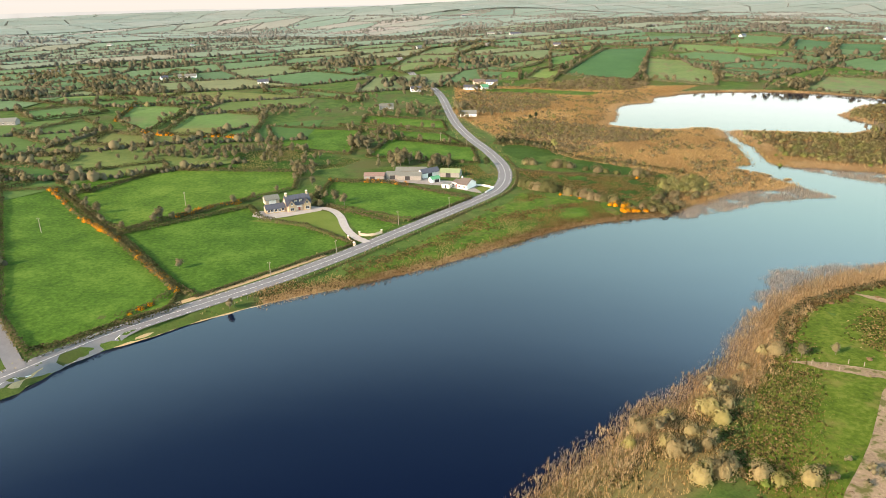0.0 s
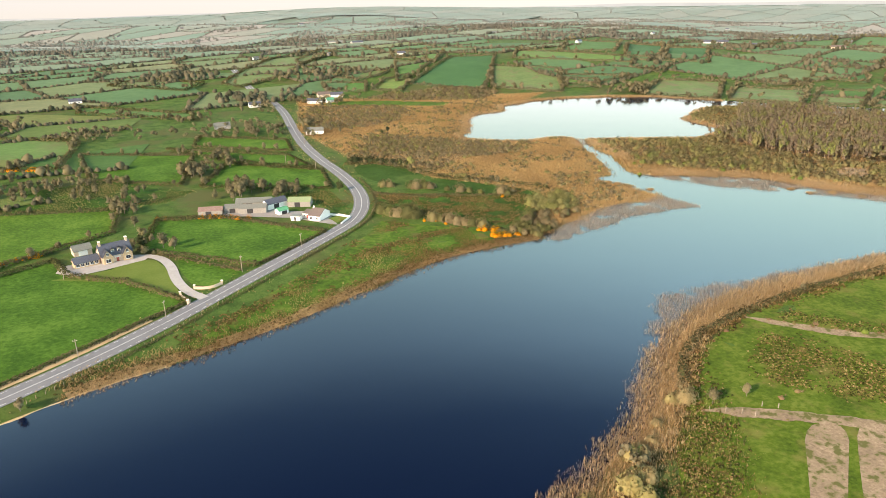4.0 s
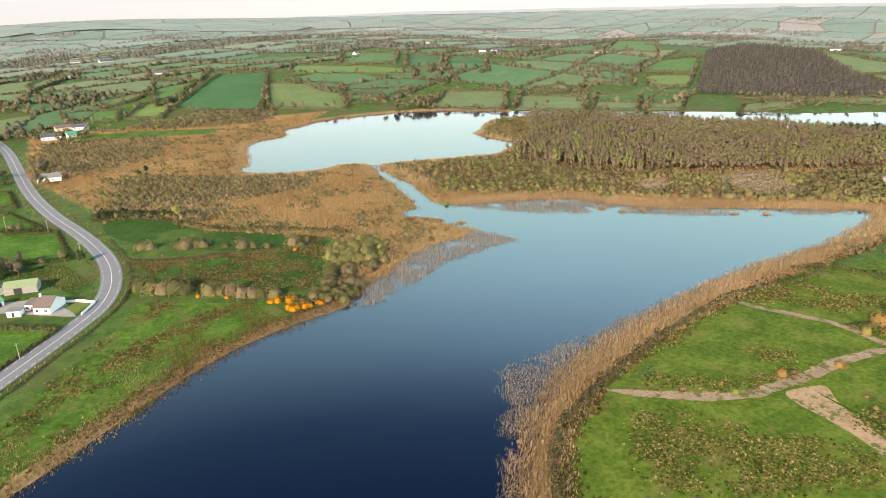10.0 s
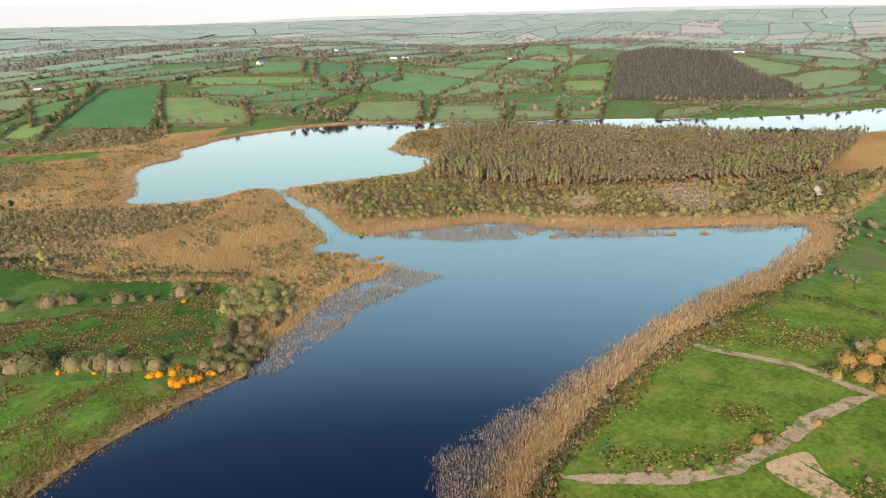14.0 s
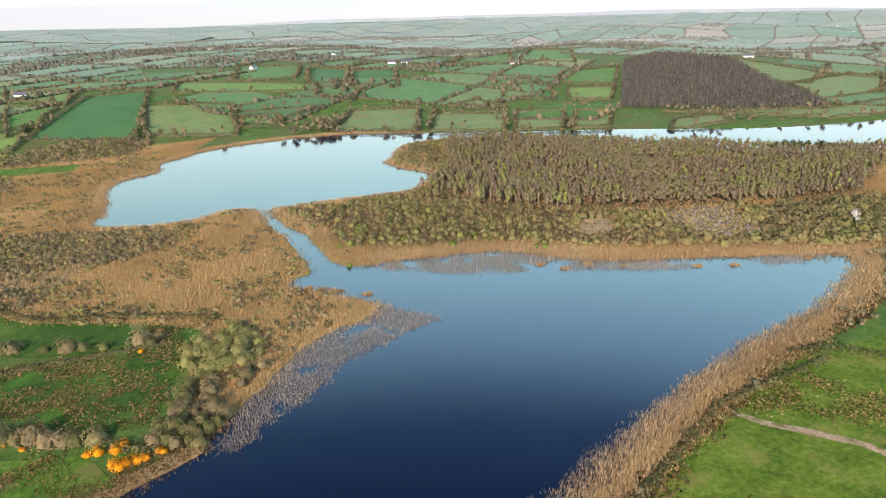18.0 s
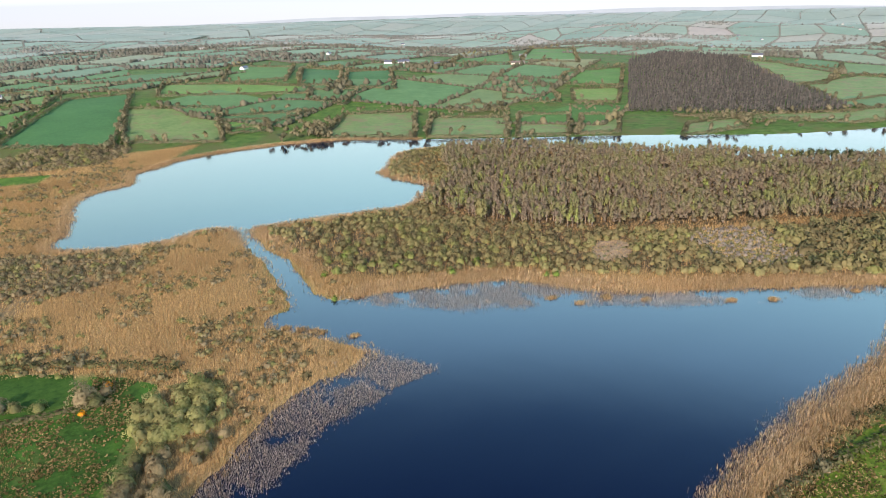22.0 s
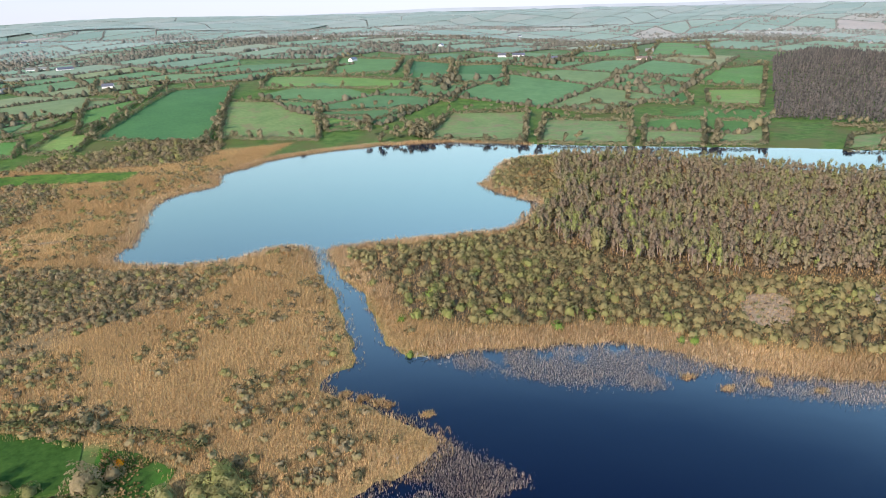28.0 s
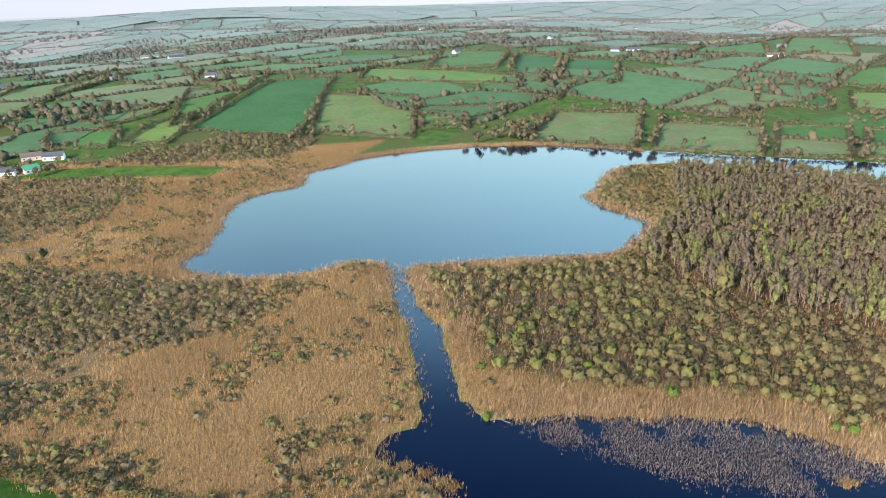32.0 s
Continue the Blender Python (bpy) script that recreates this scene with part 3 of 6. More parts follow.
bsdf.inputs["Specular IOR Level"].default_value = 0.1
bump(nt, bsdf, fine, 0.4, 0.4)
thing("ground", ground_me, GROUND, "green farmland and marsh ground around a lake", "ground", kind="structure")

wx, wy = np.meshgrid(np.linspace(-500, 1400, 39), np.linspace(-300, 1000, 27))
wi = np.arange(wx.size).reshape(wx.shape)
wq = np.stack([wi[:-1, :-1], wi[:-1, 1:], wi[1:, 1:], wi[1:, :-1]], -1).reshape(-1, 4)
thing("water", mesh_from("water", np.stack([wx, wy, 0 * wx], -1).reshape(-1, 3), wq), WATER, "calm dark blue lake water reflecting the pale sky", "lake", kind="structure")


# ---- strips and fields laid on the land ----
def resample(pts, step, smooth=True):
    p = chaikin(pts, False, 2) if smooth else np.array(pts, float)
    seg = np.hypot(*np.diff(p, axis=0).T)
    s = np.concatenate([[0], np.cumsum(seg)])
    n = max(2, int(s[-1] / step) + 1)
    t = np.linspace(0, s[-1], n)
    q = np.stack([np.interp(t, s, p[:, 0]), np.interp(t, s, p[:, 1])], 1)
    d = np.gradient(q, axis=0)
    d /= np.hypot(*d.T)[:, None] + 1e-9
    return q, np.stack([-d[:, 1], d[:, 0]], 1), t


def strip(name, pts, offs, material, lift, step=3.0, dashed=None, level=None, ragged=0.0, **tags):
    """A ribbon along a line, between two offsets to its left, draped on the land."""
    q, nrm, t = resample(pts, step)
    cols = np.linspace(offs[0], offs[1], 5 if abs(offs[1] - offs[0]) > 1 else 2)
    P = np.stack([q + nrm * c for c in cols], 1)
    if ragged:
        taper = np.clip(np.minimum(t, t[-1] - t) / 9, 0.3, 1)
        wob = np.random.default_rng(len(q)).uniform(1 - ragged, 1 + ragged, (len(q), 2))
        wob = (np.roll(wob, 1, 0) + wob + np.roll(wob, -1, 0)) / 3 * taper[:, None]
        P = np.stack([q + nrm * (c * wob[:, int(c > 0)])[:, None] for c in cols], 1)
    Z = (height(q[:, 0], q[:, 1])[:, None] + 0 * P[..., 0]) if level else height(P[..., 0], P[..., 1])
    V = np.concatenate([P, (Z + lift)[..., None]], -1)
    n, k = len(q), len(cols)
    ii = np.arange(n * k).reshape(n, k)
    Q = np.stack([ii[:-1, :-1], ii[1:, :-1], ii[1:, 1:], ii[:-1, 1:]], -1)
    if dashed:
        Q = Q[(t[:-1] % sum(dashed)) < dashed[0]]
    return thing(name, mesh_from(name, V.reshape(-1, 3), Q.reshape(-1, 4)[:, ::-1]), material, **tags)


def patch(name, poly, material, lift=0.12, step=9.0, **tags):
    """A field: its outline filled with a net that follows the land."""
    from mathutils.geometry import delaunay_2d_cdt
    poly = np.array(poly, float)
    out = []
    for a, b in zip(poly, np.roll(poly, -1, 0)):
        k = max(1, int(np.hypot(*(b - a)) / step))
        out += [a + (b - a) * i / k for i in range(k)]
    out = np.array(out)
    lo, hi = poly.min(0), poly.max(0)
    x, y = np.meshgrid(np.arange(lo[0], hi[0], step), np.arange(lo[1], hi[1], step))
    ok = inside(poly, x.ravel(), y.ravel()) & (line_dist(poly, x.ravel(), y.ravel(), True) > step * 0.4)
    pts = np.vstack([out, np.stack([x.ravel()[ok], y.ravel()[ok]], 1)])
    res = delaunay_2d_cdt([Vector(p) for p in pts], [], [list(range(len(out)))], 1, 1e-4)
    v = np.array([tuple(p) for p in res[0]])
    f = np.array([list(t) for t in res[2]])
    z = height(v[:, 0], v[:, 1]) + lift
    me = mesh_from(name, np.column_stack([v, z]), f)
    if me.polygons[0].normal.z < 0:
        me.flip_normals()
    return thing(name, me, material, **tags)


road_tags = dict(category="road", kind="structure")
strip("road", ROAD, (-4.6, 4.6), ASPHALT, 0.12, label="grey asphalt road curving along the lake shore", **road_tags)
strip("road_line", ROAD, (-0.09, 0.09), WHITE_LINE, 0.14, 2.0, label="white centre line painted on the road", **road_tags)
for side in (-3.5, 3.5):
    strip("road_edge_line", ROAD, (side - 0.07, side + 0.07), WHITE_LINE, 0.14, 1.0, dashed=(2.0, 2.0), label="broken white edge line on the road", **road_tags)
strip("side_road", SIDE_ROAD, (-2.8, 2.8), ASPHALT, 0.26, label="grey side road joining at a T junction", **road_tags)
strip("driveway", DRIVE, (-2.2, 2.2), GRAVEL, 0.30, 1.5, label="pale gravel driveway curving up to the house", category="driveway", kind="structure")
for tr, w, up_ in ((TRACK, 2.5, 0.22), (TRACK_N, 1.6, 0.25), (TRACK_M, 2.3, 0.28)):
    strip("track", tr, (-w, w), EARTH, up_, 1.4, ragged=0.35, label="pale bare earth farm track through rough grass", category="track", kind="structure")
for poly_ in ([(137, 193), (149, 189), (133, 171), (120, 156), (98, 130), (89, 133), (112, 158), (123, 173)], [(152, 190), (162, 186), (131, 152), (106, 124), (101, 127), (125, 156), (138, 173)],
              [(205, 228), (215, 226), (223, 223), (216, 216), (212, 205), (208, 195), (200, 176), (193, 180), (201, 192), (205, 206)]):
    patch("bare_ground", chaikin(poly_, True, 2), EARTH if poly_[0][0] < 200 else SANDY, 0.18, 3.0, label="trampled bare earth beside the farm track", category="earth", kind="structure")

strip("wheel_rut", [(216, 222), (215, 214), (215, 204), (213, 195), (206, 180)], (-0.5, 0.5), DARK_GRASS, 0.3, 1.4, ragged=0.3, label="dark grassy rut beside the sandy track", category="track", kind="structure")

# ---- fields ----
FIELDS_W = dict(
    F1=[(-264, 413), (-234, 421), (-109, 269), (-108, 255), (-135, 229), (-146, 220), (-170, 247)],
    F2=[(-163, 340), (-109, 388), (-97, 365), (-72, 354), (-43, 326), (-101, 265), (-117, 281)],
    F3=[(-219, 407), (-184, 469), (-95, 468), (-91, 426), (-119, 395), (-163, 347), (-177, 356)],
    F4=[(-251, 453), (-194, 490), (-185, 475), (-211, 413), (-239, 433)],
    F5=[(-71, 443), (-33, 439), (17, 401), (-17, 361), (-72, 394)])
FIELDS_W2 = dict(
    F6=[(-54, 383), (-22, 354), (-36, 340), (-44, 346), (-51, 365)],
    F7=[(-151, 623), (-68, 609), (-67, 518), (-126, 541)], F8=[(-41, 574), (24, 538), (27, 487), (-54, 510)],
    F9=[(-90, 634), (3, 592), (20, 543), (-42, 583)], F10=[(-70, 683), (2, 652), (6, 607), (-71, 640)])
FIELDS_HILL = dict(
    H1=[(-290, 640), (-311, 736), (-248, 712), (-243, 585)], H2=[(-236, 699), (-164, 676), (-154, 575), (-229, 581)],
    H3=[(-346, 573), (-320, 643), (-288, 605), (-289, 530)], H4=[(-272, 539), (-276, 589), (-232, 570), (-223, 535)],
    H5=[(-313, 499), (-259, 503), (-261, 467), (-301, 477)], H6=[(-290, 458), (-254, 432), (-265, 415)],
    H7=[(-443, 757), (-410, 838), (-328, 763), (-391, 734)], H8=[(-426, 873), (-288, 822), (-291, 778), (-383, 822)],
    H9=[(-208, 868), (-88, 810), (-84, 769), (-199, 827)], H10=[(-401, 681), (-357, 723), (-317, 683), (-361, 635)])
FIELDS_N = dict(
    G1=[(156, 923), (247, 1084), (311, 1075), (235, 868)], G2=[(284, 1000), (361, 958), (321, 836), (249, 881)],
    G3=[(362, 1131), (493, 1000), (473, 971), (327, 1039)], G4=[(579, 1191), (604, 1121), (526, 986), (487, 1018)],
    G5=[(596, 1091), (652, 1071), (576, 943), (529, 978)], G6=[(464, 870), (533, 841), (457, 735), (398, 795)],
    G7=[(528, 807), (582, 752), (519, 680), (466, 728)], G8=[(603, 757), (637, 720), (562, 648), (525, 675)],
    G9=[(645, 711), (670, 683), (598, 623), (568, 643)], G10=[(697, 885), (760, 868), (689, 783), (652, 835)])
FIELDS_TOP = dict(
    GA=[(27, 1176), (77, 1352), (102, 1299), (58, 1178), (33, 1125)], GF=[(69, 985), (105, 1020), (143, 1002), (126, 979), (96, 960)], GG=[(106, 901), (130, 952), (165, 975), (150, 915), (140, 891), (118, 894)],
    GH=[(55, 907), (98, 896), (105, 943), (51, 954)], GN=[(337, 862), (350, 906), (387, 895), (373, 850)], GT=[(568, 832), (613, 839), (621, 793), (576, 801)],
    GR4=[(700, 640), (751, 595), (832, 533), (915, 522), (955, 455), (830, 480), (772, 503), (736, 583)],
    HI=[(-356, 929), (-367, 1019), (-330, 998), (-320, 933)], HK=[(-204, 999), (-166, 1042), (-91, 990), (-109, 945)], HL=[(-68, 978), (-9, 1230), (50, 1311), (87, 1264), (7, 1012), (-45, 956)])
FIELDS_NE = dict(
    G11=[(842, 917), (945, 906), (830, 814), (770, 863)], G12=[(761, 833), (820, 806), (733, 737), (707, 778)],
    G13=[(182, 1247), (251, 1151), (217, 1052), (168, 1121)], G14=[(162, 1073), (211, 1050), (172, 970), (144, 940)],
    G15=[(354, 925), (440, 900), (373, 870), (336, 880)], G16=[(513, 1302), (579, 1220), (495, 1067), (417, 1081)],
    G17=[(484, 984), (534, 961), (485, 905), (460, 946)], G18=[(882, 1198), (1034, 1249), (847, 1035), (778, 1096)],
    G19=[(1115, 1272), (1118, 1166), (927, 974), (883, 1054)], GR1=[(1184, 875), (1180, 707), (1013, 648), (988, 679)],
    GR2=[(996, 668), (1128, 659), (1125, 608), (987, 551), (881, 568)], GR3=[(672, 605), (732, 589), (688, 556), (626, 578)])
PLANTATION = [(691, 689), (991, 933), (1158, 990), (1184, 875), (945, 641), (832, 533), (751, 595)]
MEAD = [(-59, 268), (-33, 298), (38, 392), (48, 412), (94, 382), (98, 362), (63, 351), (32, 328), (-21, 291)]
E_MEAD = [(300, 285), (253, 284), (213, 276), (160, 257), (124, 234), (114, 214), (98, 194), (76, 150), (84, 100), (300, 130), (400, 260)]
LAWN = [(-104, 363), (-72, 354), (-44, 327), (-49, 341), (-57, 368), (-63, 379), (-74, 383), (-81, 371)]
OLIVE = ("GR4", "GA", "GF", "GT", "HL", "G2", "G6", "G7", "G8", "G9", "GR1", "GR2", "GR3", "H4", "H5", "H6")
all_fields = {}
for group_of in (FIELDS_W, FIELDS_W2, FIELDS_HILL, FIELDS_N, FIELDS_NE, FIELDS_TOP):
    all_fields.update(group_of)
for key, poly in all_fields.items():
    far = key[0] in "GH"
    m = DEEP_PASTURE if key in ("G1", "G4", "G5", "G10", "G17") else OLIVE_PASTURE if key in OLIVE else FAR_PASTURE if far else PASTURE
    patch("field", poly, m, 0.3 if far else 0.14, 14.0 if far else 8.0,
          label="hedged pasture field of short green grass" if m is not OLIVE_PASTURE else "hedged field of dull olive grass", category="field", group="pasture fields", kind="structure")
patch("meadow", MEAD, MEADOW, label="rough green meadow strip between road and lake", category="meadow", kind="structure")
patch("rush_pasture", ROUGH, RUSHY, label="rushy wet pasture with brown tussocks", category="meadow", kind="structure")
patch("marsh_paddock", PADDOCK, DARK_GRASS, 0.2, 5.0, label="small green paddock at the marsh edge", category="field", kind="structure")
patch("damp_pasture", GREEN_STRIP, MEADOW, 0.2, 6.0, label="strip of damp green rough grass beside the marsh", category="meadow", kind="structure")
patch("rush_field", [(-185, 478), (-95, 473), (-72, 480), (-58, 503), (-125, 536), (-150, 522)], RUSHY, 0.14, label="rough rushy field behind the farm", category="meadow", kind="structure")
patch("paddock", [(-14, 496), (24, 481), (33, 445), (26, 434), (14, 463)], RUSHY, 0.14, label="tussocky paddock beside the farm sheds", category="meadow", kind="structure")
patch("east_meadow", E_MEAD, E_MEADOW, 0.12, label="bright green meadow with rush tussocks by the shore", category="meadow", kind="structure")
patch("lawn", LAWN, LAWN_GRASS, 0.2, 5.0, label="mown yellowish lawn in front of the house", category="lawn", kind="structure")

# ---- plants: clumps of small leaf faces ----
def leaves(P, N, size, r, flat=0.10, loose=0.38):
    """One small four-sided leaf clump at each point, facing roughly outward."""
    n = len(P)
    N = N / (np.linalg.norm(N, axis=1)[:, None] + 1e-9)
    f = N + loose * r.normal(size=(n, 3))
    f /= np.linalg.norm(f, axis=1)[:, None] + 1e-9
    f *= np.where((f * N).sum(1) < 0, -1, 1)[:, None]
    a = np.cross(f, r.normal(size=(n, 3)))
    a /= np.linalg.norm(a, axis=1)[:, None] + 1e-9
    b = np.cross(f, a)
    s = (np.asarray(size) * r.uniform(0.6, 1.3, n))[:, None]
    V = np.stack([P - a * s, P - b * s * r.uniform(0.45, 0.9, (n, 1)), P + a * s, P + b * s * r.uniform(0.45, 0.9, (n, 1))], 1)
    NV = np.repeat((N + r.normal(size=(n, 3)) * flat), 4, 0)
    NV /= np.linalg.norm(NV, axis=1)[:, None] + 1e-9
    return V.reshape(-1, 3), np.arange(4 * n).reshape(n, 4), NV


def crown(n, rx, z0, z1, size, seed, lobes=6, tall=False, core=False):
    """A lobed crown with gaps: points on several overlapping balls of leaves."""
    r = np.random.default_rng(seed)
    zc, rz = (z0 + z1) / 2, (z1 - z0) / 2
    c = r.normal(size=(lobes, 3))
    c /= np.linalg.norm(c, axis=1)[:, None]
    c *= r.uniform(0.25, 0.62, (lobes, 1))
    rad = r.uniform(0.38, 0.62, lobes)
    k = r.integers(0, lobes, n)
    d = r.normal(size=(n, 3))
    d /= np.linalg.norm(d, axis=1)[:, None]
    d[:, 2] = np.where(d[:, 2] < -0.3, -d[:, 2], d[:, 2])
    p = c[k] + d * (rad[k] * r.uniform(0.74, 1.1, n))[:, None]
    if tall:
        p[:, :2] *= (1.1 - 0.28 * (p[:, 2:] + 1) / 2)
    N = d * 0.7 + p * 0.5 + np.array([0, 0, 0.25])
    P = p * np.array([rx, rx, rz]) + np.array([0, 0, zc])
    geo = leaves(P, N, size, r, 0.12, 0.5 if core else 0.35)
    if not core:
        return geo
    # close twigs inside each lobe
    an, zz = np.meshgrid(np.linspace(0, 2 * np.pi, 7)[:-1], np.array([-0.8, -0.1, 0.6, 0.97]))
    q = np.sqrt(1 - zz * zz)
    ball = np.stack([np.cos(an) * q, np.sin(an) * q, zz], -1).reshape(-1, 3)
    k = np.arange(24).reshape(4, 6)
    G = np.stack([k[:-1], np.roll(k[:-1], -1, 1), np.roll(k[1:], -1, 1), k[1:]], -1).reshape(-1, 4)
    parts = [geo]
    for i in range(lobes):
        b = c[i] + ball * rad[i] * (0.48 if tall else 0.62) * r.uniform(0.8, 1.1, (24, 1))
        if tall:
            b[:, :2] *= (1.1 - 0.28 * (b[:, 2:] + 1) / 2)
        M = ball * 0.7 + b * 0.5 + np.array([0, 0, 0.25])
        parts.append((b * np.array([rx, rx, rz]) + np.array([0, 0, zc]), G, M / np.linalg.norm(M, axis=1)[:, None]))
    return join_geo(parts)


def dome(n, rx, h, size, seed, fuzz=0.11):
    """A rounded bush: an uneven dome of leaf clumps down to the ground."""
    r = np.random.default_rng(seed)
    z = r.uniform(-0.25, 1.0, n)
    an = r.uniform(0, 2 * np.pi, n)
    q = np.sqrt(1 - z * z)
    d = np.stack([np.cos(an) * q, np.sin(an) * q, z], 1)
    lump = np.zeros(n)
    for _ in range(5):
        lump += np.sin(d @ (r.normal(size=3) * 3.2) + r.uniform(0, 6.28))
    P = d * (1 + 0.13 * lump)[:, None] * r.uniform(1 - 1.4 * fuzz, 1 + 0.5 * fuzz, (n, 1)) * np.array([rx * r.uniform(0.85, 1.15), rx, h])
    V, F, M = leaves(P, d * np.array([1, 1, 1.1]), size, r, 0.13, 0.42)
    # the close twigs inside
    an, zz = np.meshgrid(np.linspace(0, 2 * np.pi, 9)[:-1], np.array([-0.1, 0.45, 0.75, 0.86]))
    q = np.sqrt(np.clip(0.8 - zz * zz, 0, 1))
    C = np.stack([np.cos(an) * q * rx, np.sin(an) * q * rx, zz * h], -1).reshape(-1, 3) * r.uniform(0.70, 0.90, (32, 1))
    k = np.arange(32).reshape(4, 8)
    G = np.stack([k[:-1], np.roll(k[:-1], -1, 1), np.roll(k[1:], -1, 1), k[1:]], -1).reshape(-1, 4)
    return np.vstack([V, C]), np.vstack([F, G + len(V)]), np.vstack([M, C / np.linalg.norm(C, axis=1)[:, None]])


def blob(rx, h, size, seed, extra=3):
    """A far bush or tree of a few pixels: an uneven rounded mound with ragged twigs."""
    r = np.random.default_rng(seed)
    an = np.linspace(0, 2 * np.pi, 7)[:-1]
    V = np.vstack([np.column_stack([np.cos(an) * q * rx, np.sin(an) * q * rx, np.full(6, z * h)]) * r.uniform(0.75, 1.2, (6, 1)) for q, z in ((0.55, 0.0), (1.0, 0.38), (0.85, 0.72), (0.25, 0.99))])
    k = np.arange(24).reshape(4, 6)
    G = np.stack([k[:-1], np.roll(k[:-1], -1, 1), np.roll(k[1:], -1, 1), k[1:]], -1).reshape(-1, 4)
    N = V / np.array([rx, rx, h]) - np.array([0, 0, 0.25])
    P = V[6:][r.integers(0, 18, extra)] * 1.05
    return join_geo([(V, G, N / np.linalg.norm(N, axis=1)[:, None]), leaves(P, P / np.array([rx, rx, h]), size, r)])


def limb(p0, p1, r0, r1, k=5):
    p0, p1 = np.array(p0, float), np.array(p1, float)
    d = p1 - p0
    d /= np.linalg.norm(d)
    u = np.cross(d, [0.3, 0.9, 0.1])
    u /= np.linalg.norm(u)
    w = np.cross(d, u)
    a = np.linspace(0, 2 * np.pi, k, endpoint=False)
    ringv = np.cos(a)[:, None] * u + np.sin(a)[:, None] * w
    V = np.vstack([p0 + ringv * r0, p1 + ringv * r1])
    F = [[i, (i + 1) % k, k + (i + 1) % k, k + i] for i in range(k)]
    return V, np.array(F), np.vstack([ringv, ringv])


def join_geo(parts):
    V, F, N, o = [], [], [], 0
    for v, f, n in parts:
        V.append(v)
        F.append(f + o)
        N.append(n)
        o += len(v)
    return np.vstack(V), np.vstack(F), np.vstack(N)


def trunk_geo(h, r0, spread_r, seed, limbs=6):
    r = np.random.default_rng(seed)
    parts = [limb((0, 0, -0.3), (r.normal() * 0.1, r.normal() * 0.1, h * 0.5), r0, r0 * 0.65), limb((0, 0, h * 0.48), (r.normal() * 0.3, r.normal() * 0.3, h * 0.92), r0 * 0.65, r0 * 0.12)]
    for i in range(limbs):
        a, z = r.uniform(0, 6.28), h * r.uniform(0.28, 0.6)
        parts.append(limb((0, 0, z), (math.cos(a) * spread_r * 0.75, math.sin(a) * spread_r * 0.75, z + h * r.uniform(0.2, 0.38)), r0 * 0.42, r0 * 0.08, 4))
    return join_geo(parts)


def place_geo(geo, x, y, z, s, turn, tone, sz=None):
    """Many copies of one plant's geometry, joined."""
    V, F, N = geo
    n, k = len(x), len(V)
    c, q = np.cos(turn)[:, None], np.sin(turn)[:, None]
    sz = s if sz is None else sz
    W = np.empty((n, k, 3), np.float32)
    W[..., 0] = (V[:, 0] * c - V[:, 1] * q) * s[:, None] + x[:, None]
    W[..., 1] = (V[:, 0] * q + V[:, 1] * c) * s[:, None] + y[:, None]
    W[..., 2] = V[:, 2] * sz[:, None] + z[:, None]
    M = np.empty((n, k, 3), np.float32)
    M[..., 0] = N[:, 0] * c - N[:, 1] * q
    M[..., 1] = N[:, 0] * q + N[:, 1] * c
    M[..., 2] = N[:, 2]
    G = (F[None] + (np.arange(n) * k)[:, None, None]).reshape(-1, F.shape[1])
    return W.reshape(-1, 3), G, M.reshape(-1, 3), np.repeat(tone, k)


def stuff(name, geos, x, y, s, material, label, category, r, lift=-0.05, group="", squash=None, z=None, grouped=0.0):
    """A joined mass of plants, each one a turned and scaled copy of one of a few shapes."""
    x, y, s = np.asarray(x, float), np.asarray(y, float), np.asarray(s, float)
    z = height(x, y) + lift if z is None else z
    which, turn = r.integers(0, len(geos), len(x)), r.uniform(0, 6.28, len(x))
    tone = np.clip(1.5 * raster(n1, x, y, 0.5) - 0.25, 0, 1) * grouped + r.random(len(x)) * (1 - grouped)
    acc, o = [], 0
    for i, geo in enumerate(geos):
        k = which == i
        if k.any():
            W, G, M, T = place_geo(geo, x[k], y[k], z[k], s[k], turn[k], tone[k], None if squash is None else squash[k])
            acc.append((W, G + o, M, T))
            o += len(W)
    me = mesh_from(name, np.vstack([a[0] for a in acc]), np.vstack([a[1] for a in acc]), np.vstack([a[2] for a in acc]), np.concatenate([a[3] for a in acc]))
    return thing(name, me, material, label, category, group, "stuff")


def scatter(cond, spacing, r, jitter=0.45):
    """Points on a loose net over the plan where cond (a plan raster) passes a dice roll."""
    x, y = np.meshgrid(np.arange(X0 + 4, X0 + CELL * (NX - 3), spacing), np.arange(Y0 + 4, Y0 + CELL * (NY - 3), spacing))
    x = x.ravel() + r.uniform(-jitter, jitter, x.size) * spacing
    y = y.ravel() + r.uniform(-jitter, jitter, y.size) * spacing
    ok = raster(cond, x, y) > r.random(len(x))
    return x[ok], y[ok]


# shapes of plants (unit sizes in metres)
SHRUBS = [dome(120, 1.75, 2.2, 0.33, 100 + i, 0.06) for i in range(6)]
FAR_SHRUBS = [dome(50, 1.75, 2.2, 0.46, 100 + i, 0.06) for i in range(6)]
LOW_SHRUBS = [dome(30, 1.5, 1.5, 0.42, 140 + i) for i in range(5)]
FINE_DOMES = [dome(760, 1.8, 2.3, 0.155, 130 + i, 0.05) for i in range(5)]
TUSSOCKS = [crown(9, 0.62, -0.15, 0.62, 0.26, 150 + i, 4) for i in range(5)]
WOOD_CROWNS = [crown(74, 2.25, 1.0, 8.8, 0.42, 160 + i, 5, True, True) for i in range(7)]
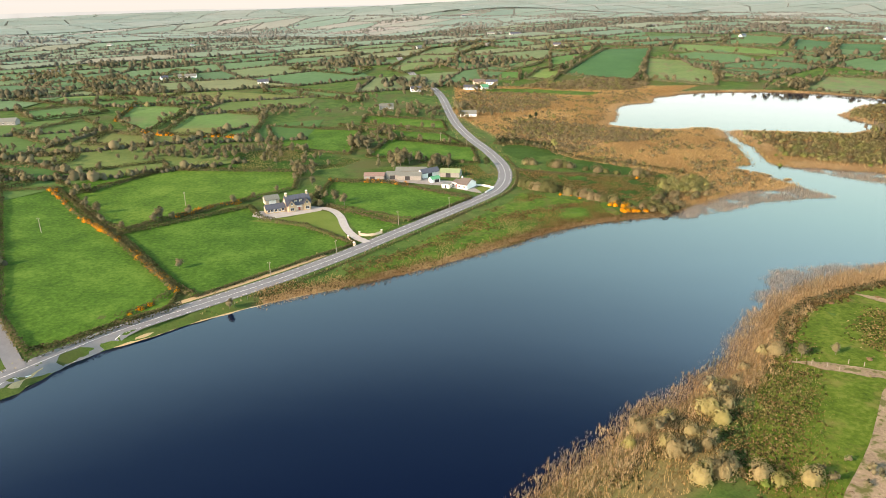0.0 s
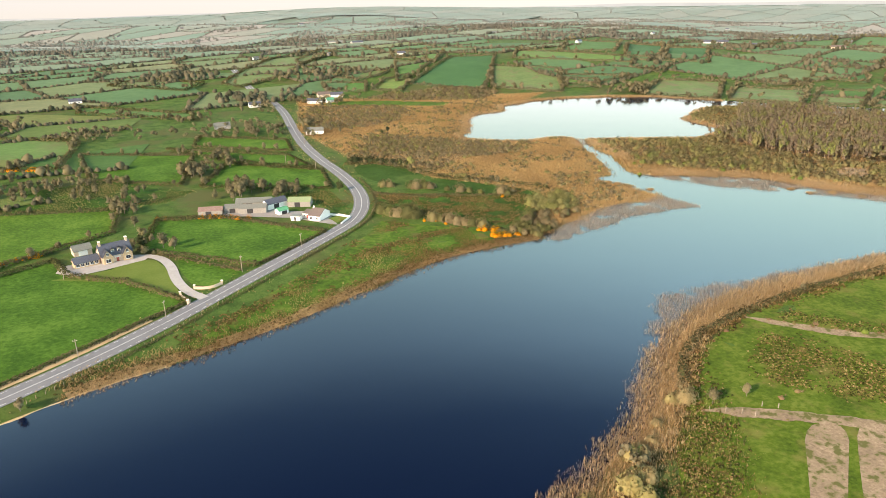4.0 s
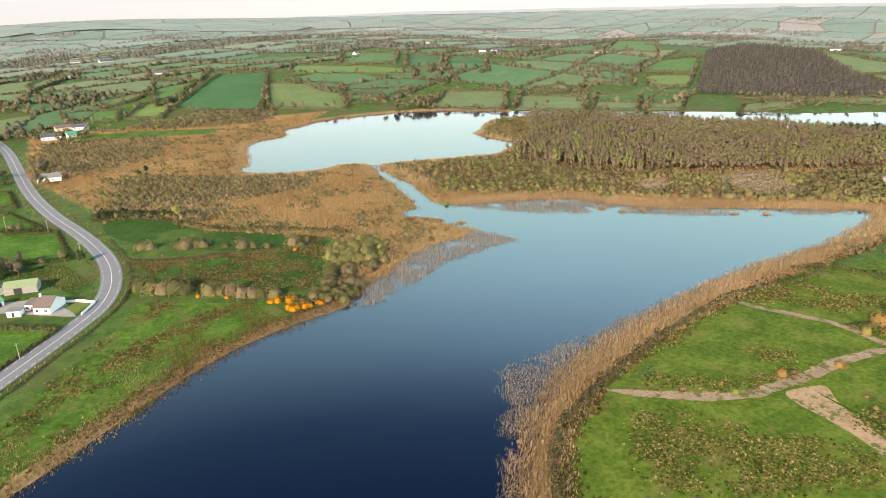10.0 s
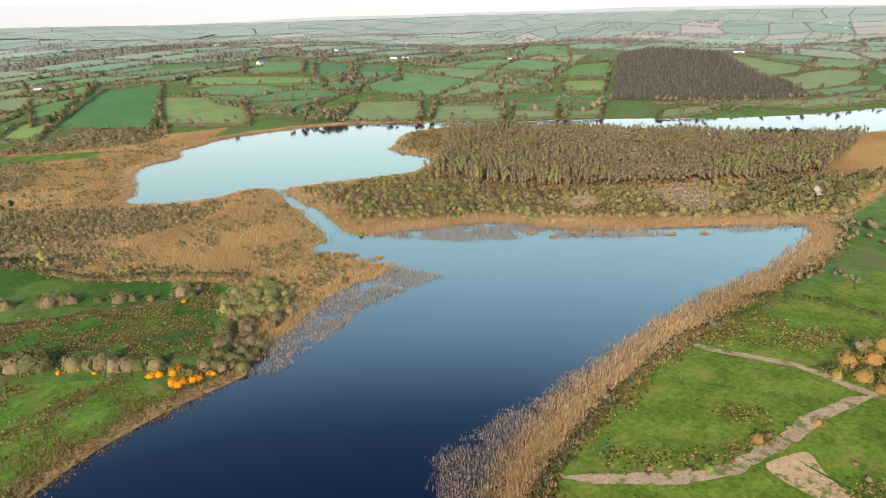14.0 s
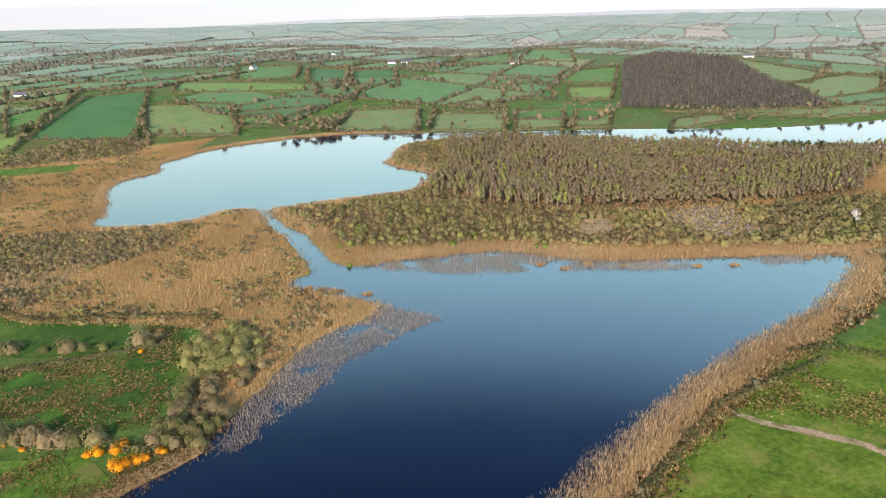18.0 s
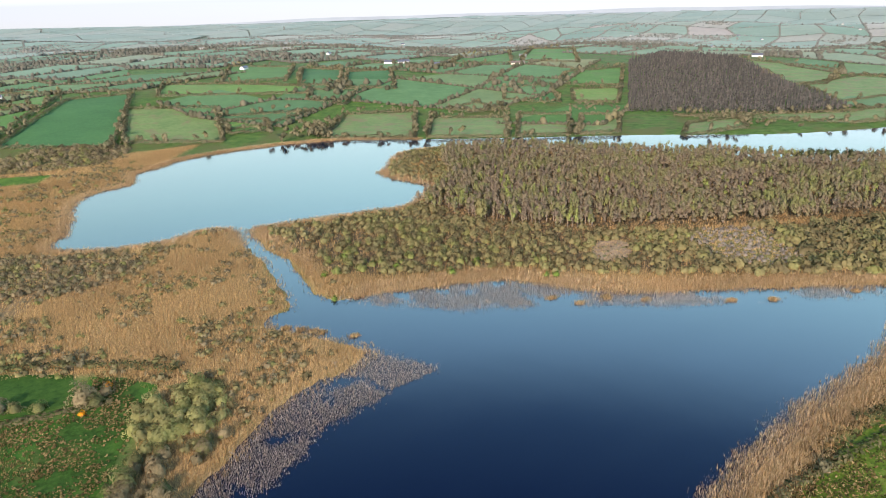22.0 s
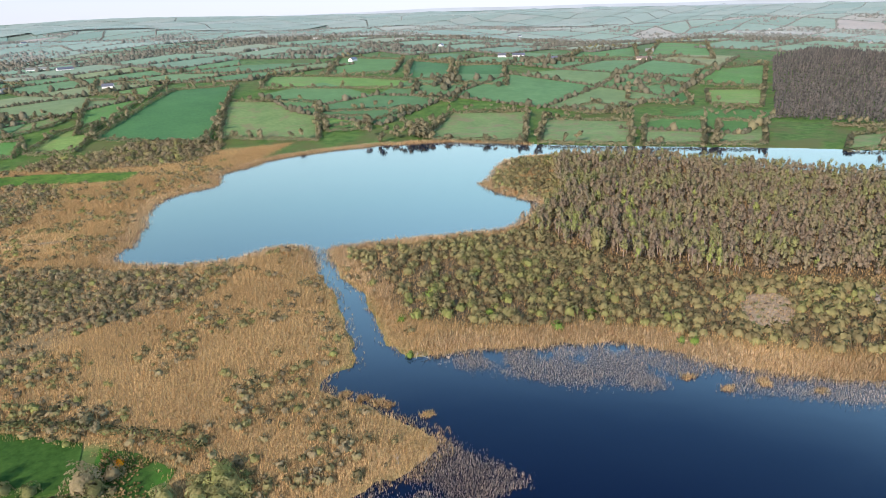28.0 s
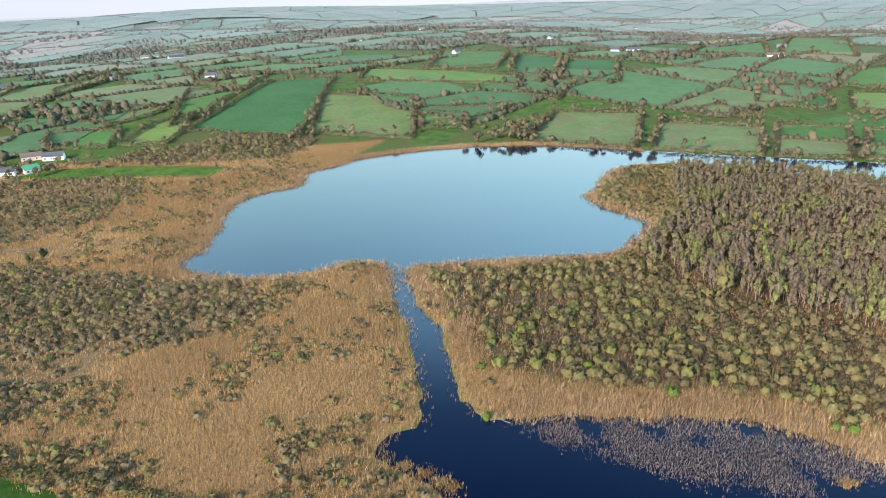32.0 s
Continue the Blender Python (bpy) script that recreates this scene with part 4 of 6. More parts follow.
TREE_CROWNS = [crown(250, 3.7, 0.2, 8.8, 0.47, 180 + i, 7, False, True) for i in range(5)]
FAR_CLUMPS = [blob(2.5, 3.6, 1.0, 200 + i, 2) for i in range(6)]
MID_TREES = [crown(44, 3.7, 0.0, 8.8, 0.85, 190 + i, 3, False, True) for i in range(6)]
FAR_TREES = [blob(3.9, 7.2, 1.5, 220 + i, 4) for i in range(6)]
CONES = []
for i in range(3):
    r_ = np.random.default_rng(240 + i)
    zc = r_.uniform(0.8, 11, 26)
    rr = (11.6 - zc) / 11 * 2.0 * r_.uniform(0.6, 1.0, 26)
    an = r_.uniform(0, 6.28, 26)
    Pc = np.stack([np.cos(an) * rr, np.sin(an) * rr, zc], 1)
    CONES.append(leaves(Pc, np.stack([np.cos(an), np.sin(an), 0 * an + 0.35], 1), 1.15, r_))


def trees(name, x, y, s, crowns, leaf, bark, h, r0, label, category, group, r):
    """Single trees: each a trunk with limbs and a crown, as parts."""
    models = []
    for i, geo in enumerate(crowns):
        cm = mesh_from("crown", geo[0], geo[1], geo[2])
        cm.materials.append(leaf)
        tv = trunk_geo(h, r0, 2.2, 300 + i)
        tm = mesh_from("trunk", tv[0], tv[1], tv[2])
        tm.materials.append(bark)
        models.append((tm, cm))
    z = height(x, y)
    for i in range(len(x)):
        e = empty(name, Matrix.LocRotScale((x[i], y[i], z[i]), Euler((0, 0, r.uniform(0, 6.28))), (s[i],) * 3), label, category, group)
        for nm, me in zip(("trunk", "crown"), models[int(r.integers(0, len(models)))]):
            thing(nm, me, None, parent=e)


def shrubs(name, x, y, s, geos, leaf, label, category, group, r):
    models = []
    for geo in geos:
        me = mesh_from(name, geo[0], geo[1], geo[2])
        me.materials.append(leaf)
        models.append(me)
    z = height(x, y) - 0.05
    for i in range(len(x)):
        ob = thing(name, models[int(r.integers(0, len(models)))], None, label, category, group)
        ob.matrix_basis = Matrix.LocRotScale((x[i], y[i], z[i]), Euler((0, 0, r.uniform(0, 6.28))), (s[i], s[i], s[i] * r.uniform(0.85, 1.15)))


def split(x, y, cx, cy, n):
    """The n points nearest to a spot of the plan, and the rest."""
    o = np.argsort(np.hypot(x - cx, y - cy))
    return o[:n], o[n:]


# woodland on the peninsula
r = np.random.default_rng(21)
x, y = scatter(soft(wood) * (0.8 + 0.3 * n1), 3.85, r)
s = r.uniform(0.62, 1.1, len(x)) + 0.25 * raster(n2, x, y, 0.5)
a, b = split(x, y, 350, 500, 280)
trees("woodland_tree", x[a], y[a], s[a], WOOD_CROWNS, WOOD_TWIG, PALE_BARK, 8.5, 0.16, "slender bare birch tree with grey-brown budding twigs in wet woodland", "tree", "woodland trees", r)
stuff("woodland", WOOD_CROWNS, x[b], y[b], s[b], WOOD_TWIG, "dense grey-brown wet woodland just coming into leaf", "woodland", r, grouped=0.45)

# willow scrub east of the channel
x, y = scatter(soft(scrub_e | isle_scrub) * (0.55 + 0.6 * n1) * (0.5 + 0.5 * ss(235, 300, GX)), 4.0, r)
s = r.uniform(0.8, 1.6, len(x)) * (1 + 0.45 * ss(330, 400, x) * ss(430, 370, y))
a, b = split(x, y, 270, 480, 300)
shrubs("willow_shrub", x[a], y[a], s[a], SHRUBS, WILLOW_LEAF, "rounded olive-green willow shrub in the wet scrub", "shrub", "willow scrub", r)
stuff("willow_scrub", FAR_SHRUBS, x[b], y[b], s[b], WILLOW_LEAF, "dense olive willow scrub beside the wood", "scrub", r, grouped=0.4)

x, y = scatter(soft(inside(CLEAR_B, GX, GY)) * 0.7, 3.0, r)
stuff("dead_scrub", LOW_SHRUBS, x, y, r.uniform(0.6, 1.2, len(x)), leaf_mat("dead_twigs", [(0, (0.18, 0.155, 0.125)), (1, (0.27, 0.238, 0.195))]), "bleached grey dead scrub in a woodland clearing", "scrub", r)
# grey scrub of the western marsh
x, y = scatter(soft(scrub_w) * np.clip(2.0 * (0.6 * n1 + 0.4 * smooth_noise(4, 13)) - 0.05, 0, 1), 3.6, r)
s = r.uniform(0.5, 1.15, len(x)) * (1 + 0.5 * ss(815, 850, y))
a, b = split(x, y, 150, 570, 250)
shrubs("bog_shrub", x[a], y[a], s[a], SHRUBS, GREY_TWIG, "grey-brown bog myrtle and sallow shrub in the marsh", "shrub", "marsh scrub", r)
pick = r.random(len(b)) < 0.72
stuff("marsh_scrub", FAR_SHRUBS, x[b][pick], y[b][pick], s[b][pick], GREY_TWIG, "grey-brown leafless scrub on the marsh", "scrub", r)
stuff("sallow_scrub", FAR_SHRUBS, x[b][~pick], y[b][~pick], s[b][~pick], WILLOW_LEAF, "olive budding sallow scrub on the marsh", "scrub", r)
thin = soft(reed > 0) * np.clip(2.8 * (0.5 * n1 + 0.5 * smooth_noise(4, 13)) - 1.15, 0, 1.0) * (SHORE > 4) * (GX < 240) * (GY > 340)
x, y = scatter(thin, 3.0, r)
s = r.uniform(0.5, 1.45, len(x))
pick = r.random(len(x)) < 0.35
stuff("low_scrub", LOW_SHRUBS, x[pick], y[pick], s[pick], GREY_TWIG, "low grey-brown bushes among dry reeds", "scrub", r)
stuff("low_sallow", LOW_SHRUBS, x[~pick], y[~pick], s[~pick], WILLOW_LEAF, "low olive sallow bushes among dry reeds", "scrub", r)

SOUTH_BUSH = [(77, 179, 2.1), (79, 173, 1.6), (83, 191, 1.5), (87, 191, 1.2), (83, 181, 1.4), (55, 170, 1.5), (54, 174, 1.1), (64, 177, 1.1), (61, 159, 1.9), (60, 163, 1.4), (64, 148, 1.9), (70, 150, 1.9), (79, 148, 1.5),
              (111, 212, 1.8), (107, 213, 1.3), (91, 146, 1.7), (70, 161, 1.2), (68, 168, 1.2), (60, 172, 1.2), (83, 146, 1.2), (92, 196, 1.0), (97, 203, 1.0), (50, 163, 1.1)]
bx = np.array(SOUTH_BUSH, float)
shrubs("shore_willow", bx[:, 0], bx[:, 1], bx[:, 2] * 1.1, FINE_DOMES, TAN_WILLOW, "large rounded tan willow bush at the lake shore", "bush", "shore willows", r)
# willows by the spit
x, y = scatter(soft(inside(WILLOWS, GX, GY)) * (GY > 404), 3.9, r)
shrubs("willow_bush", x, y, r.uniform(1.2, 2.0, len(x)), FINE_DOMES, SAGE_LEAF, "large rounded yellow-green willow bush at the reed edge", "bush", "spit willows", r)

# ---- reeds and rushes ----
def blade_tufts(x, y, z, h, w, n, r):
    """Tufts of upright blades, n thin three-sided blades each."""
    m = len(x)
    bx = np.repeat(x, n) + r.normal(0, 0.28, m * n)
    by = np.repeat(y, n) + r.normal(0, 0.28, m * n)
    bz, bh = np.repeat(z, n), np.repeat(h, n) * r.uniform(0.6, 1.1, m * n)
    an = r.uniform(0, 6.28, m * n)
    ww = np.repeat(np.broadcast_to(w, m), n)
    dx, dy = np.cos(an) * ww, np.sin(an) * ww
    lx, ly = r.normal(0.12, 0.22, m * n) * bh, r.normal(0, 0.2, m * n) * bh
    V = np.stack([np.stack([bx - dx, by - dy, bz - 0.1], 1), np.stack([bx + dx, by + dy, bz - 0.1], 1), np.stack([bx + lx, by + ly, bz + bh], 1)], 1)
    N = np.repeat(np.stack([r.normal(-0.2, 0.16, m * n), r.normal(-0.2, 0.16, m * n), np.full(m * n, 0.9)], 1), 3, 0)
    return V.reshape(-1, 3), np.arange(3 * m * n).reshape(-1, 3), N / np.linalg.norm(N, axis=1)[:, None]


def reed_bed(name, x, y, h, w, n, material, label, category, r, z=None):
    z = np.maximum(height(x, y), -0.05) if z is None else z
    V, F, N = blade_tufts(x, y, z, h, w, n, r)
    tone = np.repeat(0.6 * raster(n2, x, y, 0.5) + 0.25 * raster(n1, x, y, 0.5) + r.random(len(x)) * 0.15, 3 * n)
    return thing(name, mesh_from(name, V, F, N, tone), material, label, category, kind="stuff")


x, y = scatter(soft(reed) * (1 - 0.75 * soft(scrub_w)) * 1.0, 0.8, r)
reed_bed("reed_bed", x, y, r.uniform(1.0, 1.8, len(x)), 0.068, 4, REED_LEAF, "tall dry golden-brown reed bed along the lake", "reeds", r)
GOLD_REED = leaf_mat("golden_reed", [(0, (0.56, 0.385, 0.205)), (0.5, (0.74, 0.54, 0.31)), (1, (0.82, 0.64, 0.42))], 0.4)
x, y = scatter(soft((east | south | ring) & (SHORE < 11)), 0.75, r)
reed_bed("fringe_reeds", x, y, r.uniform(1.3, 2.1, len(x)), 0.075, 4, GOLD_REED, "pale golden reed fringe at the water's edge", "reeds", r)
N_SHALLOW = [(233, 464), (242, 447), (257, 431), (271, 417), (299, 400), (330, 372), (400, 325), (418, 335), (340, 392), (301, 432), (262, 452)]
S_SHALLOW = [(125, 362), (146, 385), (174, 405), (192, 411), (214, 420), (222, 401), (225, 392), (214, 391), (201, 389), (189, 388), (178, 385), (168, 379), (150, 369), (138, 362)]
E_SHALLOW = [(88, 198), (100, 222), (116, 244), (132, 268), (143, 284), (168, 288), (230, 296), (300, 305), (300, 298), (220, 286), (150, 265), (110, 220), (96, 205)]
W0_SHALLOW = [(10, 130), (22, 150), (45, 172), (72, 192), (92, 210), (96, 205), (70, 180), (45, 155), (25, 130)]
sh = np.zeros_like(GX)
for poly in (N_SHALLOW, S_SHALLOW, E_SHALLOW, W0_SHALLOW):
    sh = np.maximum(sh, inside(poly, GX, GY) * (1.0 if poly is N_SHALLOW else 1.9 if poly is S_SHALLOW else 1.7))
x, y = scatter(soft(sh) * np.clip(3.6 * smooth_noise(4, 31) - np.where(inside(S_SHALLOW, GX, GY), 0.35, np.where(inside(E_SHALLOW, GX, GY), 0.45, 0.95)), 0, 1) * (SHORE < 1), 0.47, r)
reed_bed("shallow_reeds", x, y, r.uniform(0.6, 1.3, len(x)), 0.052, 3, GREY_REED, "sparse bleached reed stems standing in shallow water", "reeds", r, z=np.full(len(x), -0.1))

rush = soft(inside(ROUGH, GX, GY)) * np.clip(2.0 * n1 - 0.9, 0, 1)
rush = np.maximum(rush, soft(inside(MEAD, GX, GY)) * np.clip(5 * smooth_noise(6, 41) - 2.9, 0, 1))
margin = soft((line_dist(WEST_SHORE, GX, GY) < 16) & (SHORE > -1) & (SHORE < 5.5 + 8 * smooth_noise(5, 47)) & (GX > -75))
tuft = np.clip(5 * smooth_noise(3, 44) - 1.5, 0, 1)
brown = np.zeros_like(GX)
clump = soft((inside(E_MEAD, GX, GY) | inside(EAST_BANK, GX, GY)) & (SHORE < 12.5)) * np.clip(tuft + 0.4, 0, 1)
for poly_ in ([(163, 245), (172, 238), (181, 227), (183, 216), (195, 208), (200, 198), (196, 186), (160, 200), (140, 217), (149, 232)], [(258, 284), (277, 285), (294, 276), (293, 268), (273, 267), (257, 276)], [(273, 267), (295, 260), (306, 251), (295, 247), (278, 251), (265, 265)],
              [(222, 255), (231, 247), (232, 238), (222, 239), (220, 250)], [(202, 279), (212, 270), (199, 266), (186, 262)], [(99, 208), (109, 205), (117, 195), (104, 175), (97, 163), (83, 140), (70, 150), (74, 163), (88, 187)],
              [(122, 233), (114, 213), (122, 208), (128, 223)], [(175, 252), (181, 260), (188, 252), (202, 239), (224, 236), (222, 231), (200, 234)], [(208, 205), (214, 212), (226, 206), (222, 190), (214, 182)]):
    clump = np.maximum(clump, soft(inside(poly_, GX, GY)) * np.clip(1.5 * tuft + 0.25, 0, 1))
STRIP_W = [(-40, 292), (-12, 318), (12, 344), (37, 365), (47, 370), (63, 380), (74, 387), (85, 389)]
brown = np.maximum(brown, soft(line_dist(STRIP_W, GX, GY) < 1.5 + 4.5 * smooth_noise(5, 46)) * np.clip(tuft + 0.35, 0, 1))
brown = np.maximum(brown, soft((line_dist(WEST_SHORE, GX, GY) < 14) & (SHORE > 1.5) & (SHORE < 4.5 + 7 * smooth_noise(5, 48)) & (GX > -75)) * np.clip(tuft + 0.3, 0, 1))
brown = np.maximum(brown, soft(inside(MEAD, GX, GY)) * np.clip(6 * smooth_noise(7, 45) - 4.2, 0, 1) * tuft)
brown = np.maximum(brown, soft(inside(ROUGH, GX, GY)) * np.clip(1.1 * tuft - 0.12 + 0.8 * (n1 - 0.5), 0, 1))
BRACKEN = [(120, 214), (106, 204), (94, 192), (80, 168), (76, 140), (96, 140), (108, 175), (122, 200)]
rush = np.maximum(rush, soft(inside(BRACKEN, GX, GY)) * 0.9)
for poly_ in ([(-185, 478), (-95, 473), (-72, 480), (-58, 503), (-125, 536), (-150, 522)], [(-14, 496), (24, 481), (33, 445), (26, 434), (14, 463)]):
    rush = np.maximum(rush, soft(inside(poly_, GX, GY)) * np.clip(2.6 * n1 - 0.6, 0, 1))
rush = np.maximum(rush, soft((ROAD_AWAY > 5.5) & (ROAD_AWAY < 9) & (SHORE > 2)) * 0.2)
x, y = scatter(rush, 0.95, r)
reed_bed("rush_tussocks", x, y, r.uniform(0.4, 0.9, len(x)), 0.16, 4, RUSH_LEAF, "brown and green rush tussocks in wet grass", "rushes", r)

x, y = scatter(brown * (SHORE > 0.5), 0.85, r)
stuff("rush_clumps", TUSSOCKS, x, y, r.uniform(0.7, 1.3, len(x)), RUST_TUFT, "brown clumps of dead rush in the lakeside meadow", "rushes", r)
x, y = scatter(clump * (SHORE > 8.5), 0.66, r)
stuff("bracken_tussocks", TUSSOCKS, x, y, r.uniform(0.5, 1.05, len(x)), BRACKEN_LEAF, "dark green and rusty brown tussocks of rush and dead bracken", "tussocks", r)
BANK_LEAF = leaf_mat("bank_bracken", [(0, (0.030, 0.030, 0.012)), (0.4, (0.075, 0.052, 0.022)), (0.75, (0.150, 0.098, 0.040)), (1, (0.250, 0.175, 0.080))], 0.1)
x, y = scatter(soft((inside(E_MEAD, GX, GY) | inside(EAST_BANK, GX, GY)) & (SHORE > 9.0) & (SHORE < 10.5 + 3.5 * smooth_noise(6, 49)) & (GX > 108)), 1.15, r)
stuff("bank_bracken", TUSSOCKS, x, y, r.uniform(1.1, 2.0, len(x)), BANK_LEAF, "dark brown dead bracken on the low lake bank", "bracken", r)
x, y = scatter(margin, 0.62, r)
reed_bed("shore_sedge", x, y, r.uniform(0.5, 1.1, len(x)), 0.1, 4, SEDGE_LEAF, "pale dry sedge along the lake edge", "sedge", r)
strip("sedge_bed", WEST_SHORE[5:], (0.4, 6.5), SEDGE_BED, 0.16, 2.0, label="band of flattened dry sedge along the lake", category="sedge", kind="structure")
strip("shore_stones", WEST_SHORE[:8], (-0.6, 1.4), SAND_BANK, 0.12, 1.5, label="pale stony lake edge below the road", category="shore", kind="structure")
strip("cut_bank", ROAD[6:10], (5.6, 9.2), SAND_BANK, 0.16, 2.0, label="sandy bare bank beside the road", category="bank", kind="structure")

# ---- hedges and trees ----
def hedge(pts, h, w, leaf, label, r, density=15.0, size=0.46, name="hedge", category="hedge", gaps=0.0):
    q, nrm, t = resample(pts, 1.0, False)
    n = int(len(q) * density)
    k = r.integers(0, len(q), n)
    hs = h * (0.75 + 0.5 * np.interp(t, np.arange(0, t[-1] + 8, 7.0), r.random(len(np.arange(0, t[-1] + 8, 7.0)))))[k]
    u = r.uniform(-1, 1, n)
    v = np.sqrt(np.clip(1 - u * u, 0, 1)) * r.uniform(0.7, 1.05, n)
    P2 = q[k] + nrm[k] * (u * w / 2)[:, None] + r.normal(0, 0.4, (n, 2))
    P = np.column_stack([P2, height(P2[:, 0], P2[:, 1]) + v * hs * r.choice([1, 1, 0.6], n)])
    N = np.column_stack([nrm[k] * u[:, None], v + 0.2])
    V, F, M = leaves(P, N, size, r)
    return thing(name, mesh_from(name, V, F, M, np.repeat(r.random(n) * 0.5, 4)), leaf, label, category, "" if name == "gorse" else "field hedges", "stuff" if name == "gorse" else "")


def edges(poly):
    return list(zip(poly, poly[1:] + poly[:1]))


r = np.random.default_rng(33)
tx, ty, ts = [], [], []


def line_trees(p, q, gap, s0, s1, chance=1.0):
    L = math.hypot(q[0] - p[0], q[1] - p[1])
    for i in range(int(L / gap)):
        if r.random() < chance:
            f = (i + r.uniform(0.2, 0.8)) * gap / L
            tx.append(p[0] + (q[0] - p[0]) * f + r.normal(0, 1.0))
            ty.append(p[1] + (q[1] - p[1]) * f + r.normal(0, 1.0))
            ts.append(r.uniform(s0, s1))


for key, poly in all_fields.items():
    for i, (p, q) in enumerate(edges(poly)):
        if key[0] in "F" and key != "F6":
            near_road = line_dist(ROAD, np.array([(p[0] + q[0]) / 2.0]), np.array([(p[1] + q[1]) / 2.0]))[0] < 14
            hedge([p, q], 1.5 if near_road else 2.4, 1.8 if near_road else 3.2, HEDGE_LEAF, "dark clipped field hedge between pastures", r, 18.0)
            if not near_road and key in ("F3", "F4", "F7", "F8", "F9", "F10"):
                line_trees(p, q, 9.0, 0.4, 0.8, 0.45)
        elif key[0] in "GH":
            hedge([p, q], 3.6, 4.5, TREE_TWIG if key[0] == "G" else HEDGE_LEAF, "tall overgrown field hedge with bare twigs", r, 11.0, 0.7)
            line_trees(p, q, 9.0, 0.55, 1.2, 0.6 if key[0] == "G" else 0.4)
# gorse in bloom along field edges
GORSE = [[(-236, 418), (-200, 372), (-150, 322), (-112, 272)], [(-112, 270), (-116, 258), (-125, 245)], [(-160, 350), (-128, 390), (-112, 400)], [(-243, 585), (-230, 580), (-160, 574)],
         [(-311, 736), (-290, 640)], [(-72, 446), (-40, 442), (-20, 432)]]
gx_, gy_ = [97, 94, 101, 104, 100, 102, 105, 107, 111, 112, 99, 70, 80, 76, 135, 133, 124], [381, 382, 379, 381, 371, 372, 371, 371, 372, 371, 373, 405, 397, 403, 451, 449, 438]
gs_ = [1.2, 0.9, 1.2, 1.0, 1.3, 1.2, 1.2, 1.0, 1.0, 0.9, 1.2, 0.7, 0.7, 0.45, 0.9, 0.8, 0.8]
for g_ in GORSE:
    q, nrm, t = resample(g_, 2.6, False)
    for k in range(len(q)):
        if r.random() < 0.25 + 0.6 * (math.sin(q[k][0] * 0.13) > -0.3):
            gx_.append(q[k][0] + r.normal(0, 0.7)), gy_.append(q[k][1] + r.normal(0, 0.7)), gs_.append(r.uniform(0.6, 1.1) * (1.5 if q[k][1] > 500 else 1.0))
    hedge(g_, 2.2, 2.6, HEDGE_LEAF, "dark field hedge mixed with gorse", r, 12.0, 0.4)
shrubs("gorse_bush", np.array(gx_, float), np.array(gy_, float), np.array(gs_), [dome(170, 1.7, 1.9, 0.22, 500 + i) for i in range(4)], GORSE_BLOOM, "gorse bush covered in orange-yellow bloom", "gorse", "gorse bushes", r)
# tall bare thorns and willows in the hedges of the rushy pasture
HEDGE_BUSH = [(50, 427, 2.5), (54, 423, 2.7), (58, 419, 2.7), (63, 416, 3.1), (67, 413, 2.5), (75, 406, 2.3), (79, 404, 1.7), (83, 401, 2.4), (86, 396, 2.0), (90, 394, 2.0), (93, 391, 1.9), (98, 388, 2.2), (115, 382, 2.0), (118, 380, 1.8), (111, 377, 1.6), (122, 387, 1.8), (125, 394, 2.0), (121, 376, 1.5),
              (59, 484, 1.9), (63, 482, 2.1), (76, 475, 2.2), (79, 472, 2.3), (83, 472, 2.3), (87, 470, 2.0), (96, 462, 1.3), (103, 457, 2.2), (108, 454, 1.4), (114, 450, 1.5), (126, 446, 2.5), (129, 442, 1.7), (133, 447, 1.5)]
hb = np.array(HEDGE_BUSH)
BARE_THORN = leaf_mat("pale_bare_thorn", [(0, (0.160, 0.135, 0.075)), (0.35, (0.255, 0.208, 0.118)), (0.6, (0.185, 0.180, 0.074)), (0.8, (0.105, 0.110, 0.048)), (1, (0.20, 0.205, 0.076))], 0.35)
x, y = scatter(soft(inside(WILLOWS, GX, GY)) * (GY < 404) * 0.9, 3.9, r)
shrubs("bare_willow", x, y, r.uniform(0.9, 1.7, len(x)), FINE_DOMES, BARE_THORN, "grey-brown bare willow bush at the lake shore", "bush", "shore willows", r)
shrubs("hedge_bush", hb[:, 0], hb[:, 1], hb[:, 2], FINE_DOMES, BARE_THORN, "tall rounded thorn and willow bush in an old hedge", "bush", "hedge bushes", r)
dk = np.array([(45, 554), (49, 555), (53, 556), (57, 555), (60, 553), (64, 551), (68, 548), (71, 545), (75, 541), (79, 538), (84, 535)], float)
shrubs("dark_holly", dk[:, 0], dk[:, 1], r.uniform(1.5, 2.2, len(dk)), FINE_DOMES, IVY, "dark evergreen bush beside the marsh paddock", "bush", "evergreen row", r)
hedge([(-142, 213), (-112, 247), (-104, 256)], 2.6, 3.0, HEDGE_LEAF, "tall dark hedge bank above the road", r, 14)
verge_, nrm_, _ = resample(ROAD[8:19], 12.0)
hedge([tuple(v) for v in verge_ - nrm_ * 8.0], 0.8, 1.6, HEDGE_LEAF, "low bramble and rough grass along the roadside fence", r, 12, 0.32, "verge_scrub", "scrub")
hedge([(-72, 394), (-24, 356)], 1.6, 1.8, HEDGE_LEAF, "clipped dark boundary hedge beside the drive", r, 12)
